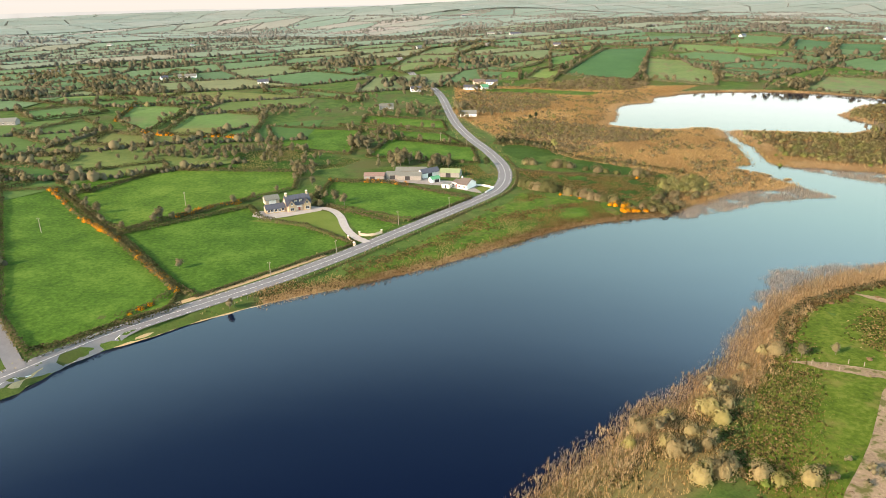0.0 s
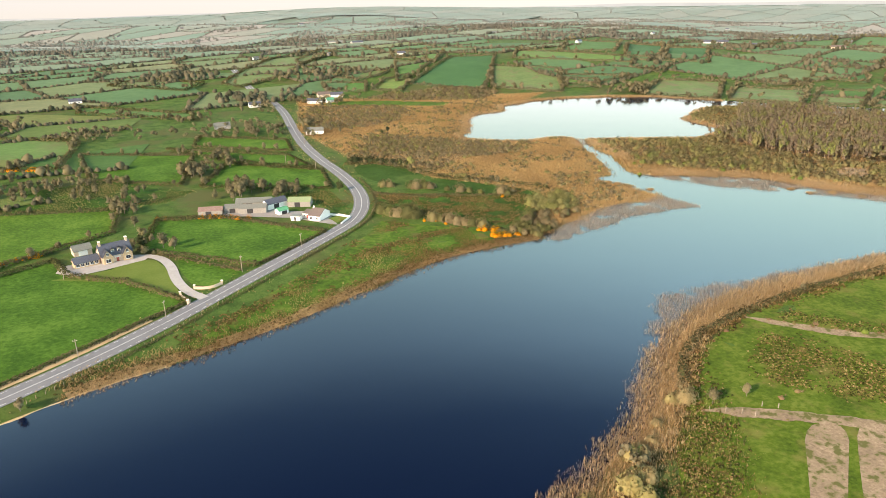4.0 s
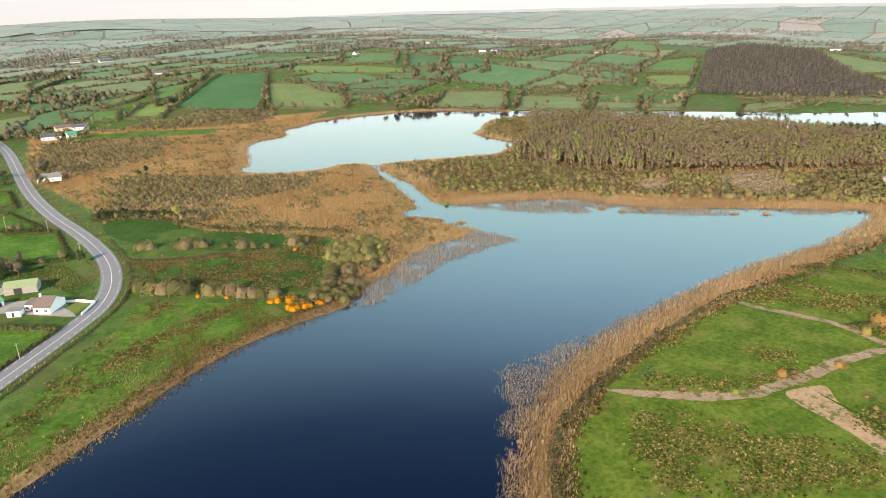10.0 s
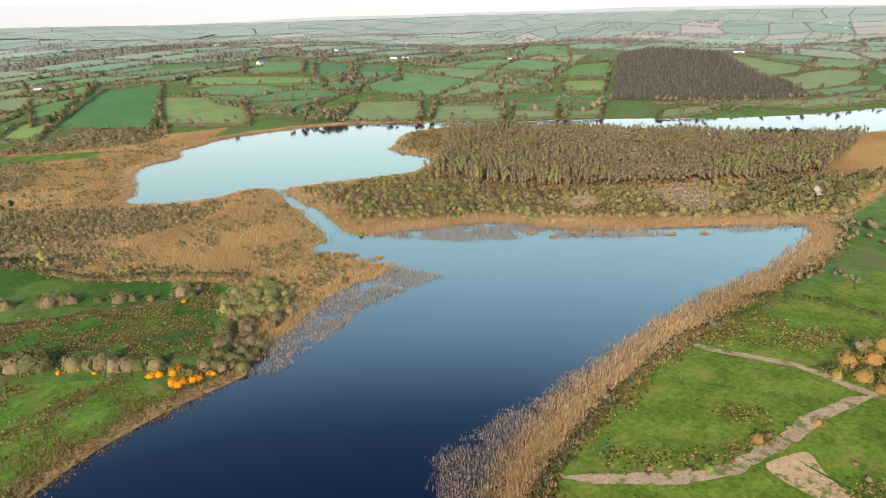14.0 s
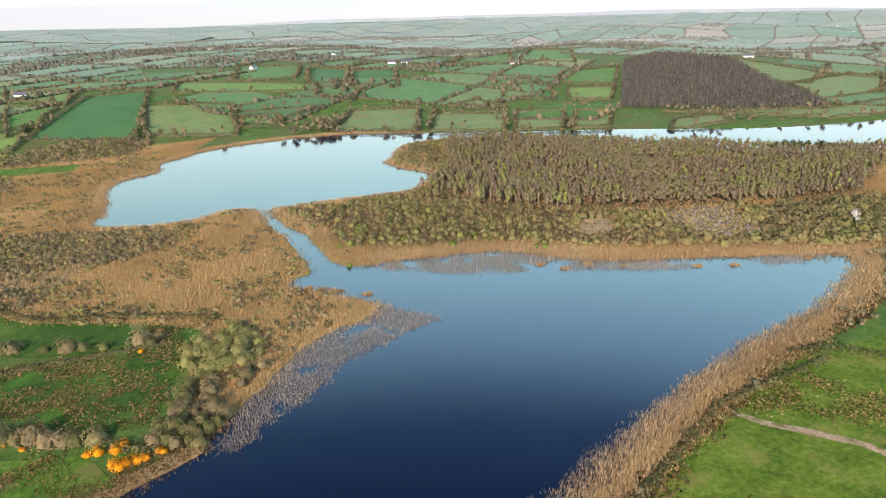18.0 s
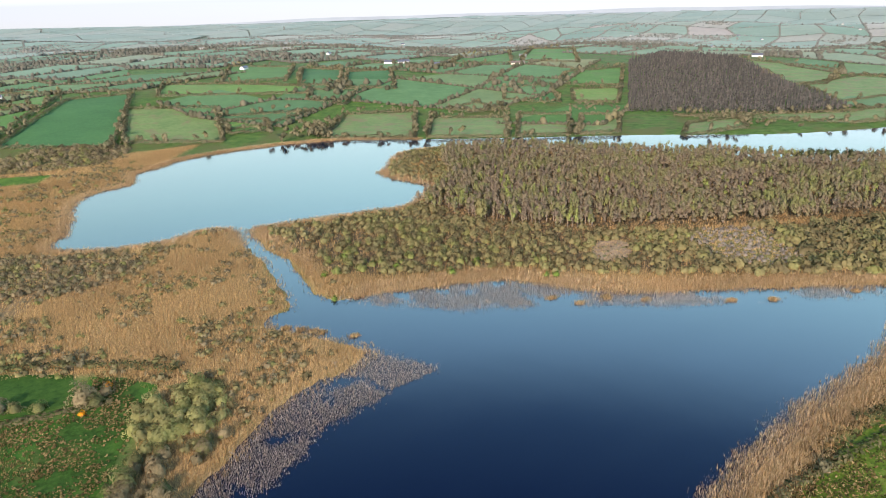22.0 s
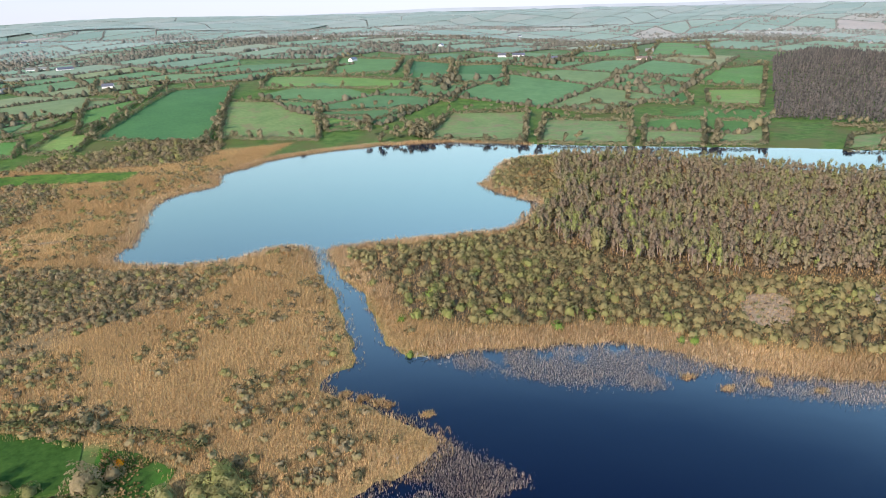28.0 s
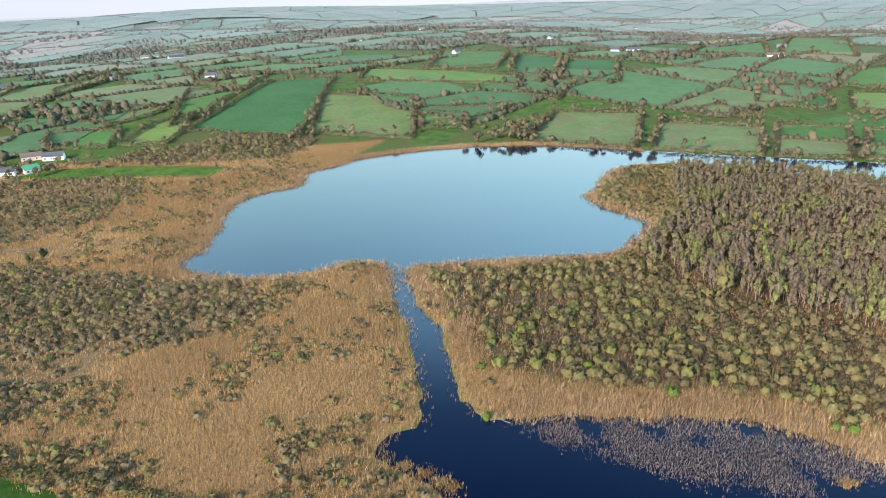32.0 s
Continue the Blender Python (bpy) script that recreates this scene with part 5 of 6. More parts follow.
for g_, hh, tt in (([(48, 432), (68, 421), (85, 402), (100, 384), (111, 372)], 1.8, 0.0), ([(50, 468), (72, 455), (97, 449), (120, 443), (133, 440)], 1.4, 0.0), ([(41, 549), (64, 543), (81, 523), (100, 490), (124, 477), (144, 461), (155, 446)], 2.6, 0.35),
                    ([(305, 279), (253, 286), (213, 277), (175, 266), (140, 251), (124, 236), (117, 222)], 1.8, 0.1)):
    hedge(g_, hh, 3.6, HEDGE_LEAF, "overgrown hedge of bare thorn and willow by the marsh", r, 12.0, 0.5)
    for p, q in zip(g_[:-1], g_[1:]):
        line_trees(p, q, 7.0, 0.4, 0.75, tt)
hedge([(300, 289), (310, 283), (316, 276), (321, 266), (321, 254), (324, 240)], 3.0, 3.6, HEDGE_LEAF, "thick olive hedge around the lakeside field", r, 14.0, 0.45)
# clumps of larger trees: centre, spread, count
CLUMPS = [((405, 812), 24, 70, 1.1), ((440, 845), 14, 20, 0.9), ((20, 672), 12, 16, 0.7), ((-12, 700), 25, 30, 0.8), ((30, 860), 20, 24, 0.8), ((-33, 483), 6, 9, 1.0), ((-4, 478), 7, 11, 0.95), ((-66, 545), 6, 9, 1.1), ((-48, 590), 7, 9, 1.1), ((-195, 523), 14, 20, 0.6), ((-150, 525), 14, 20, 0.65), ((-100, 540), 12, 14, 0.7), ((-75, 400), 9, 9, 0.8), ((-90, 470), 18, 16, 0.7), ((-20, 500), 14, 14, 0.9), ((-50, 560), 12, 10, 0.9),
          ((-130, 520), 40, 40, 0.7), ((-200, 510), 50, 55, 0.7), ((-300, 520), 40, 30, 0.7), ((-40, 700), 40, 50, 0.8), ((20, 720), 10, 10, 0.9), ((50, 690), 20, 20, 0.6),
          ((-20, 830), 30, 30, 0.9), ((60, 850), 25, 24, 0.9), 
          ((420, 300), 25, 40, 0.7), ((350, 282), 14, 16, 0.5), ((62, 168), 9, 7, 0.55), ((84, 190), 5, 6, 0.6), ((70, 150), 6, 6, 0.5), ((92, 147), 5, 3, 0.5), ((105, 145), 6, 4, 0.45),
          ((-430, 900), 40, 60, 1.0), ((-520, 960), 45, 60, 1.0), ((-360, 800), 25, 30, 0.9), ((-150, 700), 30, 40, 0.8), ((-250, 760), 25, 26, 0.8), ((-90, 780), 25, 30, 0.8), ((100, 1000), 25, 30, 0.9), ((20, 1000), 30, 40, 0.9), ((520, 850), 25, 24, 0.7), ((600, 790), 25, 24, 0.7), ((690, 740), 30, 30, 0.7), ((720, 560), 30, 26, 0.7), ((800, 520), 40, 30, 0.8), ((240, 870), 14, 12, 0.6)]
for (cx, cy), sp, n, sc in CLUMPS:
    for _ in range(n):
        tx.append(cx + r.normal(0, sp * 0.6))
        ty.append(cy + r.normal(0, sp * 0.6))
        ts.append(sc * r.uniform(0.7, 1.2))
tx, ty, ts = np.array(tx), np.array(ty), np.array(ts)
ok = (shore_dist(tx, ty) > 1.0) & (line_dist(ROAD, tx, ty) > 7)
for key, poly in all_fields.items():
    ok &= ~(inside(poly, tx, ty) & (line_dist(poly, tx, ty, True) > 4))
tx, ty, ts = tx[ok], ty[ok], ts[ok]
a, b = split(tx, ty, 0, 430, 300)
trees("hedgerow_tree", tx[a], ty[a], ts[a], TREE_CROWNS, TREE_TWIG, BARK, 8.0, 0.22, "bare broadleaved hedgerow tree with brown budding twigs", "tree", "hedgerow trees", r)
stuff("hedgerow_trees", MID_TREES, tx[b], ty[b], ts[b], TREE_TWIG, "distant bare broadleaved trees in field hedges", "trees", r)

# conifer plantation
px, py = np.meshgrid(np.arange(680, 1200, 5.2), np.arange(520, 1000, 5.2))
px, py = px.ravel() + r.normal(0, 0.6, px.size), py.ravel() + r.normal(0, 0.6, px.size)
ok = inside(PLANTATION, px, py)
px, py = px[ok], py[ok]
stuff("conifer_plantation", CONES, px, py, r.uniform(0.62, 0.95, len(px)), CONIFER, "dark conifer plantation in even rows on the hill", "plantation", r)

# ---- far farmland: hedged fields in rows, to the skyline ----
keep = [np.array(p, float) for p in all_fields.values()] + [np.array(PLANTATION, float)]
zone = [(-150, 180), (-60, 480), (-60, 700), (30, 850), (150, 890), (240, 880), (420, 800), (620, 640), (900, 480), (1250, 420), (1250, 0), (-150, 0)]
ca, sa = math.cos(0.42), math.sin(0.42)
fv, ff, hx, hy, hs, ux, uy, us = [], [], [], [], [], [], [], []
r = np.random.default_rng(55)


def far_cells(w, d, lo, hi):
    n = int(hi / min(w, d)) + 2
    jit = r.uniform(-0.22, 0.22, (2 * n + 2, 2 * n + 2, 2))
    shift = r.uniform(0, 1, 2 * n + 2)

    def corner(i, j):
        u, v = (i + shift[j + n] + jit[i + n, j + n, 0]) * w, (j + jit[i + n, j + n, 1]) * d
        return ca * u - sa * v, sa * u + ca * v

    for i in range(-n, n):
        for j in range(-n, n):
            c = corner(i, j)
            m = math.hypot(c[0] - 100, c[1])
            ang = math.degrees(math.atan2(c[0] - 60, c[1] + 50))
            if not (lo <= m < hi and -48 < ang < 82):
                continue
            q = np.array([c, corner(i + 1, j), corner(i + 1, j + 1), corner(i, j + 1)])
            mid = q.mean(0)
            test = np.vstack([q, mid, (q + mid) / 2])
            if inside(zone, test[:, 0], test[:, 1]).any() or any(inside(k, test[:, 0], test[:, 1]).sum() > 2 for k in keep) or (shore_dist(test[:, 0], test[:, 1]) < 5).any():
                continue
            s_, t_ = np.meshgrid(np.linspace(0.02, 0.98, 5), np.linspace(0.02, 0.98, 5))
            P = (q[0] * ((1 - s_) * (1 - t_))[..., None] + q[1] * (s_ * (1 - t_))[..., None] + q[2] * (s_ * t_)[..., None] + q[3] * ((1 - s_) * t_)[..., None]).reshape(-1, 2)
            lift = 0.4 if lo < 800 else 0.8 if lo < 1200 else 1.3 if lo < 1800 else 2.2 if lo < 2500 else 4.5
            o = len(fv) * 25
            fv.append(np.column_stack([P, height(P[:, 0], P[:, 1]) + lift]))
            k = np.arange(25).reshape(5, 5) + o
            ff.append(np.stack([k[:-1, :-1], k[:-1, 1:], k[1:, 1:], k[1:, :-1]], -1).reshape(-1, 4))
            gap = 2.6 if m < 1300 else 4.0 if m < 1900 else 6.0 if m < 3000 else 11.0
            for p0, p1 in ((q[0], q[1]), (q[0], q[3])):
                L = np.hypot(*(p1 - p0))
                f = np.arange(0, L, gap) / L
                f = f[r.random(len(f)) < 0.96]
                e = p0 + (p1 - p0) * f[:, None] + r.normal(0, 1.0, (len(f), 2))
                tall = r.random(len(f)) < (0.13 if m < 1300 else 0.22)
                hx.extend(e[~tall, 0]), hy.extend(e[~tall, 1]), hs.extend(r.uniform(0.5, 1.0, (~tall).sum()) * (1 if m < 1300 else 1.15 if m < 1900 else 1.35 if m < 3000 else 0.8))
                ux.extend(e[tall, 0]), uy.extend(e[tall, 1]), us.extend(r.uniform(0.5, 1.0, tall.sum()))
            if r.random() < 0.2 and 850 < m < 3000:
                n_ = int(r.integers(25, 70))
                e = mid + r.normal(0, 0.2, (n_, 2)) * (w, d)
                ux.extend(e[:, 0]), uy.extend(e[:, 1]), us.extend(r.uniform(0.6, 1.1, n_))


marks = []
for w_, d_, lo_, hi_ in ((100, 72, 250, 850), (110, 80, 850, 1300), (140, 100, 1300, 1900), (175, 120, 1900, 3000), (200, 125, 3000, 4300)):
    far_cells(w_, d_, lo_, hi_)
    marks.append((len(fv), len(hx), len(ux)))
# twig tones for each distance band, haze put into the colour
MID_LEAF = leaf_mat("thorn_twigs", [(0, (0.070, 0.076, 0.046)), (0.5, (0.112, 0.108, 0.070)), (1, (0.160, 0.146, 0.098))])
FAR_LEAF = leaf_mat("thorn_faint_haze", [(0, (0.105, 0.108, 0.084)), (1, (0.165, 0.156, 0.124))])
DIM_LEAF = leaf_mat("thorn_mid_haze", [(0, (0.160, 0.168, 0.150)), (1, (0.220, 0.218, 0.192))])
# last field band: grass colour lightened to look veiled by haze
PALE_HILL = ground_mat("hazy_grass", [(0.3, (0.122, 0.162, 0.132)), (0.7, (0.165, 0.200, 0.160))], 0.05, 0.01, haze_sheen=0.085, vary=[(0, (0.82, 0.92, 0.92)), (0.5, (1, 1, 1)), (1, (1.15, 1.02, 1.05))])
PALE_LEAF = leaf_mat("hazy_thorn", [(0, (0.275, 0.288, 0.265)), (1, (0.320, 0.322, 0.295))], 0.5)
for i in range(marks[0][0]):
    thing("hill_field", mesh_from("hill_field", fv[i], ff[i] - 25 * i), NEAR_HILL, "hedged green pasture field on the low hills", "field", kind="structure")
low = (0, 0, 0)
for i, (top_, mat_, leaf_, words) in enumerate(zip(marks, (None, MID_HILL, FAR_HILL, DIM_HILL, PALE_HILL), (MID_LEAF, MID_LEAF, FAR_LEAF, DIM_LEAF, PALE_LEAF), ("low hills", "hazy upland", "far downs", "skyline hills", "hazy skyline"))):
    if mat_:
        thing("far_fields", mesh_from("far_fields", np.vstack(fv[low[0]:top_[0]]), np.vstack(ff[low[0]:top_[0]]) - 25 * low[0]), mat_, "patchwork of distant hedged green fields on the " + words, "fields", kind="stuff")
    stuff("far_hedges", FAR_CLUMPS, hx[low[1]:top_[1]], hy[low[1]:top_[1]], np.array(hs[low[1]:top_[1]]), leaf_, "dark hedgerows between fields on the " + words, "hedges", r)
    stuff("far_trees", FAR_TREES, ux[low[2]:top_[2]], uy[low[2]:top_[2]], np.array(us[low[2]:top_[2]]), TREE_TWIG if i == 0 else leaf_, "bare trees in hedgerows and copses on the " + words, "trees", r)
    low = top_

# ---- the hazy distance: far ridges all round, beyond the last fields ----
# the ridges emit pale light, so haze is put in as their glow
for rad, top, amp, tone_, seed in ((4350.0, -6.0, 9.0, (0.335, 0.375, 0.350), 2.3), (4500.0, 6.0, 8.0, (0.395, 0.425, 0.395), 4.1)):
    m_, nt, bsdf = nodes_of("haze_glow_ridge")
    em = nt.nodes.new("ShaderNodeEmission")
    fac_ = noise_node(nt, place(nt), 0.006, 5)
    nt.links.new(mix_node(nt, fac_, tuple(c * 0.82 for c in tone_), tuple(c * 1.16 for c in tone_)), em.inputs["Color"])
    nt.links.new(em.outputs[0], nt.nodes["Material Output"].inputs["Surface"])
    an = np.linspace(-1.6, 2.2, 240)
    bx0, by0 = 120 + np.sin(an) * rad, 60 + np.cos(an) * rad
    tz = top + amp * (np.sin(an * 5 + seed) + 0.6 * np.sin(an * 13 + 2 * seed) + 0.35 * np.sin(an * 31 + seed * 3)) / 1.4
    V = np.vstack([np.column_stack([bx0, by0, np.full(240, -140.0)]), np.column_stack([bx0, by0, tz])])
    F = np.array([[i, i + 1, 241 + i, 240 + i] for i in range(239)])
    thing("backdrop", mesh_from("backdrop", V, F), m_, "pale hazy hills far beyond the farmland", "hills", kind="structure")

# ---- buildings ----
OFF_WHITE = plain_mat("weathered_white_wall", (0.50, 0.48, 0.44), 0.9, 0.1)
CREAM = plain_mat("cream_render", (0.54, 0.425, 0.315), 0.9, 0.08)
STONE = plain_mat("sandstone", (0.50, 0.36, 0.22), 0.9, 0.25, 3.0)
WHITE_WALL = plain_mat("white_render", (0.78, 0.77, 0.73), 0.85, 0.06)
GREY_WALL = plain_mat("grey_block", (0.25, 0.235, 0.21), 0.9, 0.25)
SLATE = plain_mat("slate", (0.075, 0.085, 0.11), 0.55, 0.3, 4.0)
BROWN_TILE = plain_mat("brown_tile", (0.13, 0.105, 0.09), 0.7, 0.3, 4.0)
GREY_SHEET = plain_mat("grey_green_sheeting", (0.155, 0.165, 0.145), 0.6, 0.25, 2.0)
LIME_SHEET = plain_mat("lichen_green_sheeting", (0.21, 0.27, 0.14), 0.7, 0.25, 2.0)
GREEN_SHEET = plain_mat("painted_green_sheeting", (0.08, 0.30, 0.16), 0.6, 0.15, 2.0)
RUST_SHEET = plain_mat("rusty_red_sheeting", (0.22, 0.150, 0.125), 0.8, 0.35, 2.0)
GLASS = plain_mat("window_glass", (0.03, 0.035, 0.045), 0.08, 0.1)
DOOR_RED = plain_mat("red_door_paint", (0.30, 0.05, 0.03), 0.5)
DARK = plain_mat("near_black_panel", (0.03, 0.03, 0.03), 0.9)
TIMBER = plain_mat("weathered_timber", (0.30, 0.25, 0.19), 0.9, 0.3)
WHITE_TRIM = plain_mat("white_trim", (0.80, 0.79, 0.76), 0.6, 0.04)


def prism(profile, x0, x1):
    """A profile in y and z, drawn out along x."""
    bm = bmesh.new()
    a = [bm.verts.new((x0, y, z)) for y, z in profile]
    b = [bm.verts.new((x1, y, z)) for y, z in profile]
    n = len(profile)
    bm.faces.new(a[::-1])
    bm.faces.new(b)
    for i in range(n):
        bm.faces.new((a[i], a[(i + 1) % n], b[(i + 1) % n], b[i]))
    bmesh.ops.recalc_face_normals(bm, faces=bm.faces)
    return bm


def slope(x0, x1, y0, z0, y1, z1, th=0.18):
    return prism([(y0, z0), (y1, z1), (y1, z1 + th), (y0, z0 + th)], x0, x1)


def window(parent, x, z, w, h, y=0.0, name="window"):
    f = part(name, boxed(x - w / 2 - 0.1, y - 0.07, z - 0.1, x + w / 2 + 0.1, y + 0.02, z + h + 0.1, bevel=0.02), WHITE_TRIM, parent)
    part("pane", boxed(x - w / 2, y - 0.085, z, x - 0.04, y - 0.06, z + h), GLASS, f)
    part("pane", boxed(x + 0.04, y - 0.085, z, x + w / 2, y - 0.06, z + h), GLASS, f)
    part("sill", boxed(x - w / 2 - 0.15, y - 0.16, z - 0.2, x + w / 2 + 0.15, y + 0.0, z - 0.1), WHITE_TRIM, f)


def gabled(parent, x0, x1, y0, y1, eave, ridge, wall, roof, over=0.35, base=-1.2):
    ym = (y0 + y1) / 2
    part("wall", prism([(y0, base), (y0, eave), (ym, ridge), (y1, eave), (y1, base)], x0, x1), wall, parent)
    k = (ridge - eave) / (ym - y0)
    part("roof_slope", slope(x0 - over, x1 + over, y0 - over, eave - k * over + 0.02, ym + 0.02, ridge + 0.04), roof, parent)
    part("roof_slope", slope(x0 - over, x1 + over, y1 + over, eave - k * over + 0.02, ym - 0.02, ridge + 0.04), roof, parent)
    part("ridge_tile", boxed(x0 - over, ym - 0.15, ridge + 0.12, x1 + over, ym + 0.15, ridge + 0.3, bevel=0.05), roof, parent)


def site(x, y, ang):
    return pose(x, y, float(height(np.array([x]), np.array([y]))[0]) + 0.1, 0, 0, ang)


# the large house on the drive
house = empty("farmhouse", site(-86, 379, 26.6), "large cream dormer house with dark slate roof and stone gables", "house")
gabled(house, 0, 13.6, 0, 8.5, 3.6, 8.0, CREAM, SLATE)
for gxx in (2.4, 11.2):
    w_ = part("gable_wall", boxed(gxx - 2.0, -1.4, -1.2, gxx + 2.0, 0.6, 3.7), STONE, house, "projecting sandstone gable front")
    bm = bmesh.new()
    pts = [bm.verts.new(p) for p in ((gxx - 2.0, -1.38, 3.7), (gxx + 2.0, -1.38, 3.7), (gxx, -1.38, 6.4), (gxx - 2.0, 3.2, 3.7), (gxx + 2.0, 3.2, 3.7), (gxx, 3.2, 6.4))]
    for f_ in ((0, 1, 2), (3, 5, 4), (0, 2, 5, 3), (1, 4, 5, 2), (0, 3, 4, 1)):
        bm.faces.new([pts[i] for i in f_])
    bmesh.ops.recalc_face_normals(bm, faces=bm.faces)
    part("gable_peak", bm, STONE, house)
    for sg in (-1, 1):
        bm = bmesh.new()
        q = [bm.verts.new(p) for p in ((gxx + sg * 2.35, -1.7, 3.3), (gxx, -1.7, 6.6), (gxx, 3.4, 6.6), (gxx + sg * 2.35, 3.4, 3.3))]
        bm.faces.new(q)
        bmesh.ops.solidify(bm, geom=bm.faces[:], thickness=0.16)
        part("gable_roof", bm, SLATE, house)
    window(house, gxx, 0.8, 2.0, 1.5, -1.4)
    window(house, gxx, 4.1, 1.0, 1.1, -1.4)
for dx in (5.4, 8.2):
    part("dormer", prism([(0.9, 3.8), (0.9, 5.9), (3.4, 5.9), (3.4, 3.8)], dx - 0.75, dx + 0.75), CREAM, house)
    for sg in (-1, 1):
        bm = bmesh.new()
        q = [bm.verts.new(p) for p in ((dx + sg * 1.0, 0.7, 5.75), (dx, 0.7, 6.75), (dx, 3.8, 6.75), (dx + sg * 1.0, 3.8, 5.75))]
        bm.faces.new(q)
        bmesh.ops.solidify(bm, geom=bm.faces[:], thickness=0.12)
        part("dormer_roof", bm, SLATE, house)
    window(house, dx, 4.6, 0.9, 1.0, 0.9)
part("door", boxed(6.3, -0.12, 0, 7.4, 0.02, 2.2, bevel=0.02), DOOR_RED, house, "red front door")
part("porch", boxed(5.6, -1.3, 2.4, 8.1, 0.02, 2.7, bevel=0.05), WHITE_TRIM, house)
for cx_ in (0.9, 12.7):
    ch = part("chimney", boxed(cx_ - 0.5, 3.7, 7.0, cx_ + 0.5, 4.9, 9.6, bevel=0.03), CREAM, house)
    part("chimney_cap", boxed(cx_ - 0.6, 3.6, 9.6, cx_ + 0.6, 5.0, 9.8), WHITE_TRIM, ch)
sun_room = empty("sun_room", site(-96.5, 374.5, 26.6), "low stone sun room with hipped slate roof beside the house", "annex")
gabled(sun_room, 0, 10.6, 0.3, 5.6, 2.5, 4.4, STONE, SLATE, 0.3)
for i in range(5):
    window(sun_room, 1.3 + 2.0 * i, 0.9, 1.3, 1.3, 0.3)
garage = empty("garage", site(-101, 392, 26.6), "low grey-roofed garage behind the house", "garage")
gabled(garage, 0, 8, 0, 6, 2.6, 4.6, CREAM, GREY_SHEET)
part("garage_door", boxed(2, -0.1, 0, 6, 0.03, 2.3, bevel=0.02), WHITE_TRIM, garage)
patch("forecourt", [(-104, 371), (-94, 366), (-84, 371), (-68, 381), (-66, 388), (-78, 390), (-88, 384), (-104, 380)], GRAVEL, 0.24, 4.0, label="pale gravel forecourt round the house", category="forecourt", kind="structure")

swing = empty("swing_set", site(-97, 364, 20), "pale wooden swing frame on the lawn", "swing")
for xx in (-1.6, 1.6):
    for yy in (-0.9, 0.9):
        g_ = limb((xx * 1.15, yy, 0), (xx, 0, 2.4), 0.09, 0.08)
        me = mesh_from("swing_leg", *g_)
        thing("swing_leg", me, TIMBER, parent=swing)
part("beam", boxed(-1.8, -0.09, 2.3, 1.8, 0.09, 2.5, bevel=0.02), TIMBER, swing)
part("swing_seat", boxed(-0.3, -0.12, 0.5, 0.3, 0.12, 0.56), TIMBER, swing)

# entrance walls at the road
for pts_ in ([(-47, 334), (-45.5, 330), (-42, 326.5), (-43, 324)], [(-42, 340), (-38, 338.5), (-34, 339), (-31, 342)]):
    w_ = empty("entrance_wall", pose(0, 0, 0), "cream curved entrance wall with capped piers", "wall", "entrance walls")
    q, nrm, t = resample(pts_, 0.8)
    zb = height(q[:, 0], q[:, 1])
    for i in range(len(q) - 1):
        a_ = math.degrees(math.atan2(*(q[i + 1] - q[i])[::-1]))
        L_ = float(np.hypot(*(q[i + 1] - q[i])))
        pc = part("wall_section", boxed(-0.03, -0.18, -0.3, L_ + 0.03, 0.18, 1.1, bevel=0.02), CREAM, w_)
        pc.matrix_basis = pose(q[i][0], q[i][1], float(zb[i]) + 0.1, 0, 0, a_)
    for i in (0, len(q) - 1):
        pc = part("pier", boxed(-0.4, -0.4, -0.3, 0.4, 0.4, 1.7, bevel=0.03), CREAM, w_)
        pc.matrix_basis = pose(q[i][0], q[i][1], float(zb[i]) + 0.1)
        cp = part("pier_cap", boxed(-0.5, -0.5, 1.7, 0.5, 0.5, 1.9, bevel=0.05), WHITE_TRIM, pc)

# white bungalow and the farmyard
patch("farmyard", [(-48, 444), (-24, 440), (0, 431), (14, 419), (24, 411), (22, 428), (14, 440), (-2, 444), (-10, 452), (-40, 456)], YARD, 0.22, 5.0, label="grey concrete farmyard between sheds", category="yard", kind="structure")
bung = empty("bungalow", site(9.5, 424, -34), "white rendered bungalow with brown tiled roof beside the road", "house")
gabled(bung, 0, 7.0, 0, 11.0, 2.9, 5.6, WHITE_WALL, BROWN_TILE)
for xx in (1.6, 5.2):
    window(bung, xx, 0.9, 1.2, 1.2)
wing = part("wing", boxed(-5.6, 3.0, -1.0, 0.0, 8.0, 2.6), WHITE_WALL, bung)
part("wing_roof", slope(-5.8, 0.0, 2.8, 2.6, 8.2, 3.6), BROWN_TILE, bung)
part("chimney", boxed(0.2, 5.0, 4.6, 0.9, 5.8, 6.8, bevel=0.03), WHITE_WALL, bung)
part("door", boxed(-3.0, 2.9, 0, -2.1, 3.02, 2.0), DOOR_RED, bung)
window(bung, -4.4, 0.9, 1.0, 1.0, 3.0)
shed = empty("outhouse", site(0, 426.5, -24), "small flat-roofed white outhouse", "shed")
part("wall", boxed(0, 0, -1, 5.2, 4, 2.4, bevel=0.02), WHITE_WALL, shed)
part("roof", boxed(-0.2, -0.2, 2.4, 5.4, 4.2, 2.6, bevel=0.02), GREY_SHEET, shed)
part("door", boxed(2, -0.05, 0, 3, 0.03, 2), DARK, shed)
gw = empty("garden_wall", pose(0, 0, 0), "low white garden wall by the road", "wall")
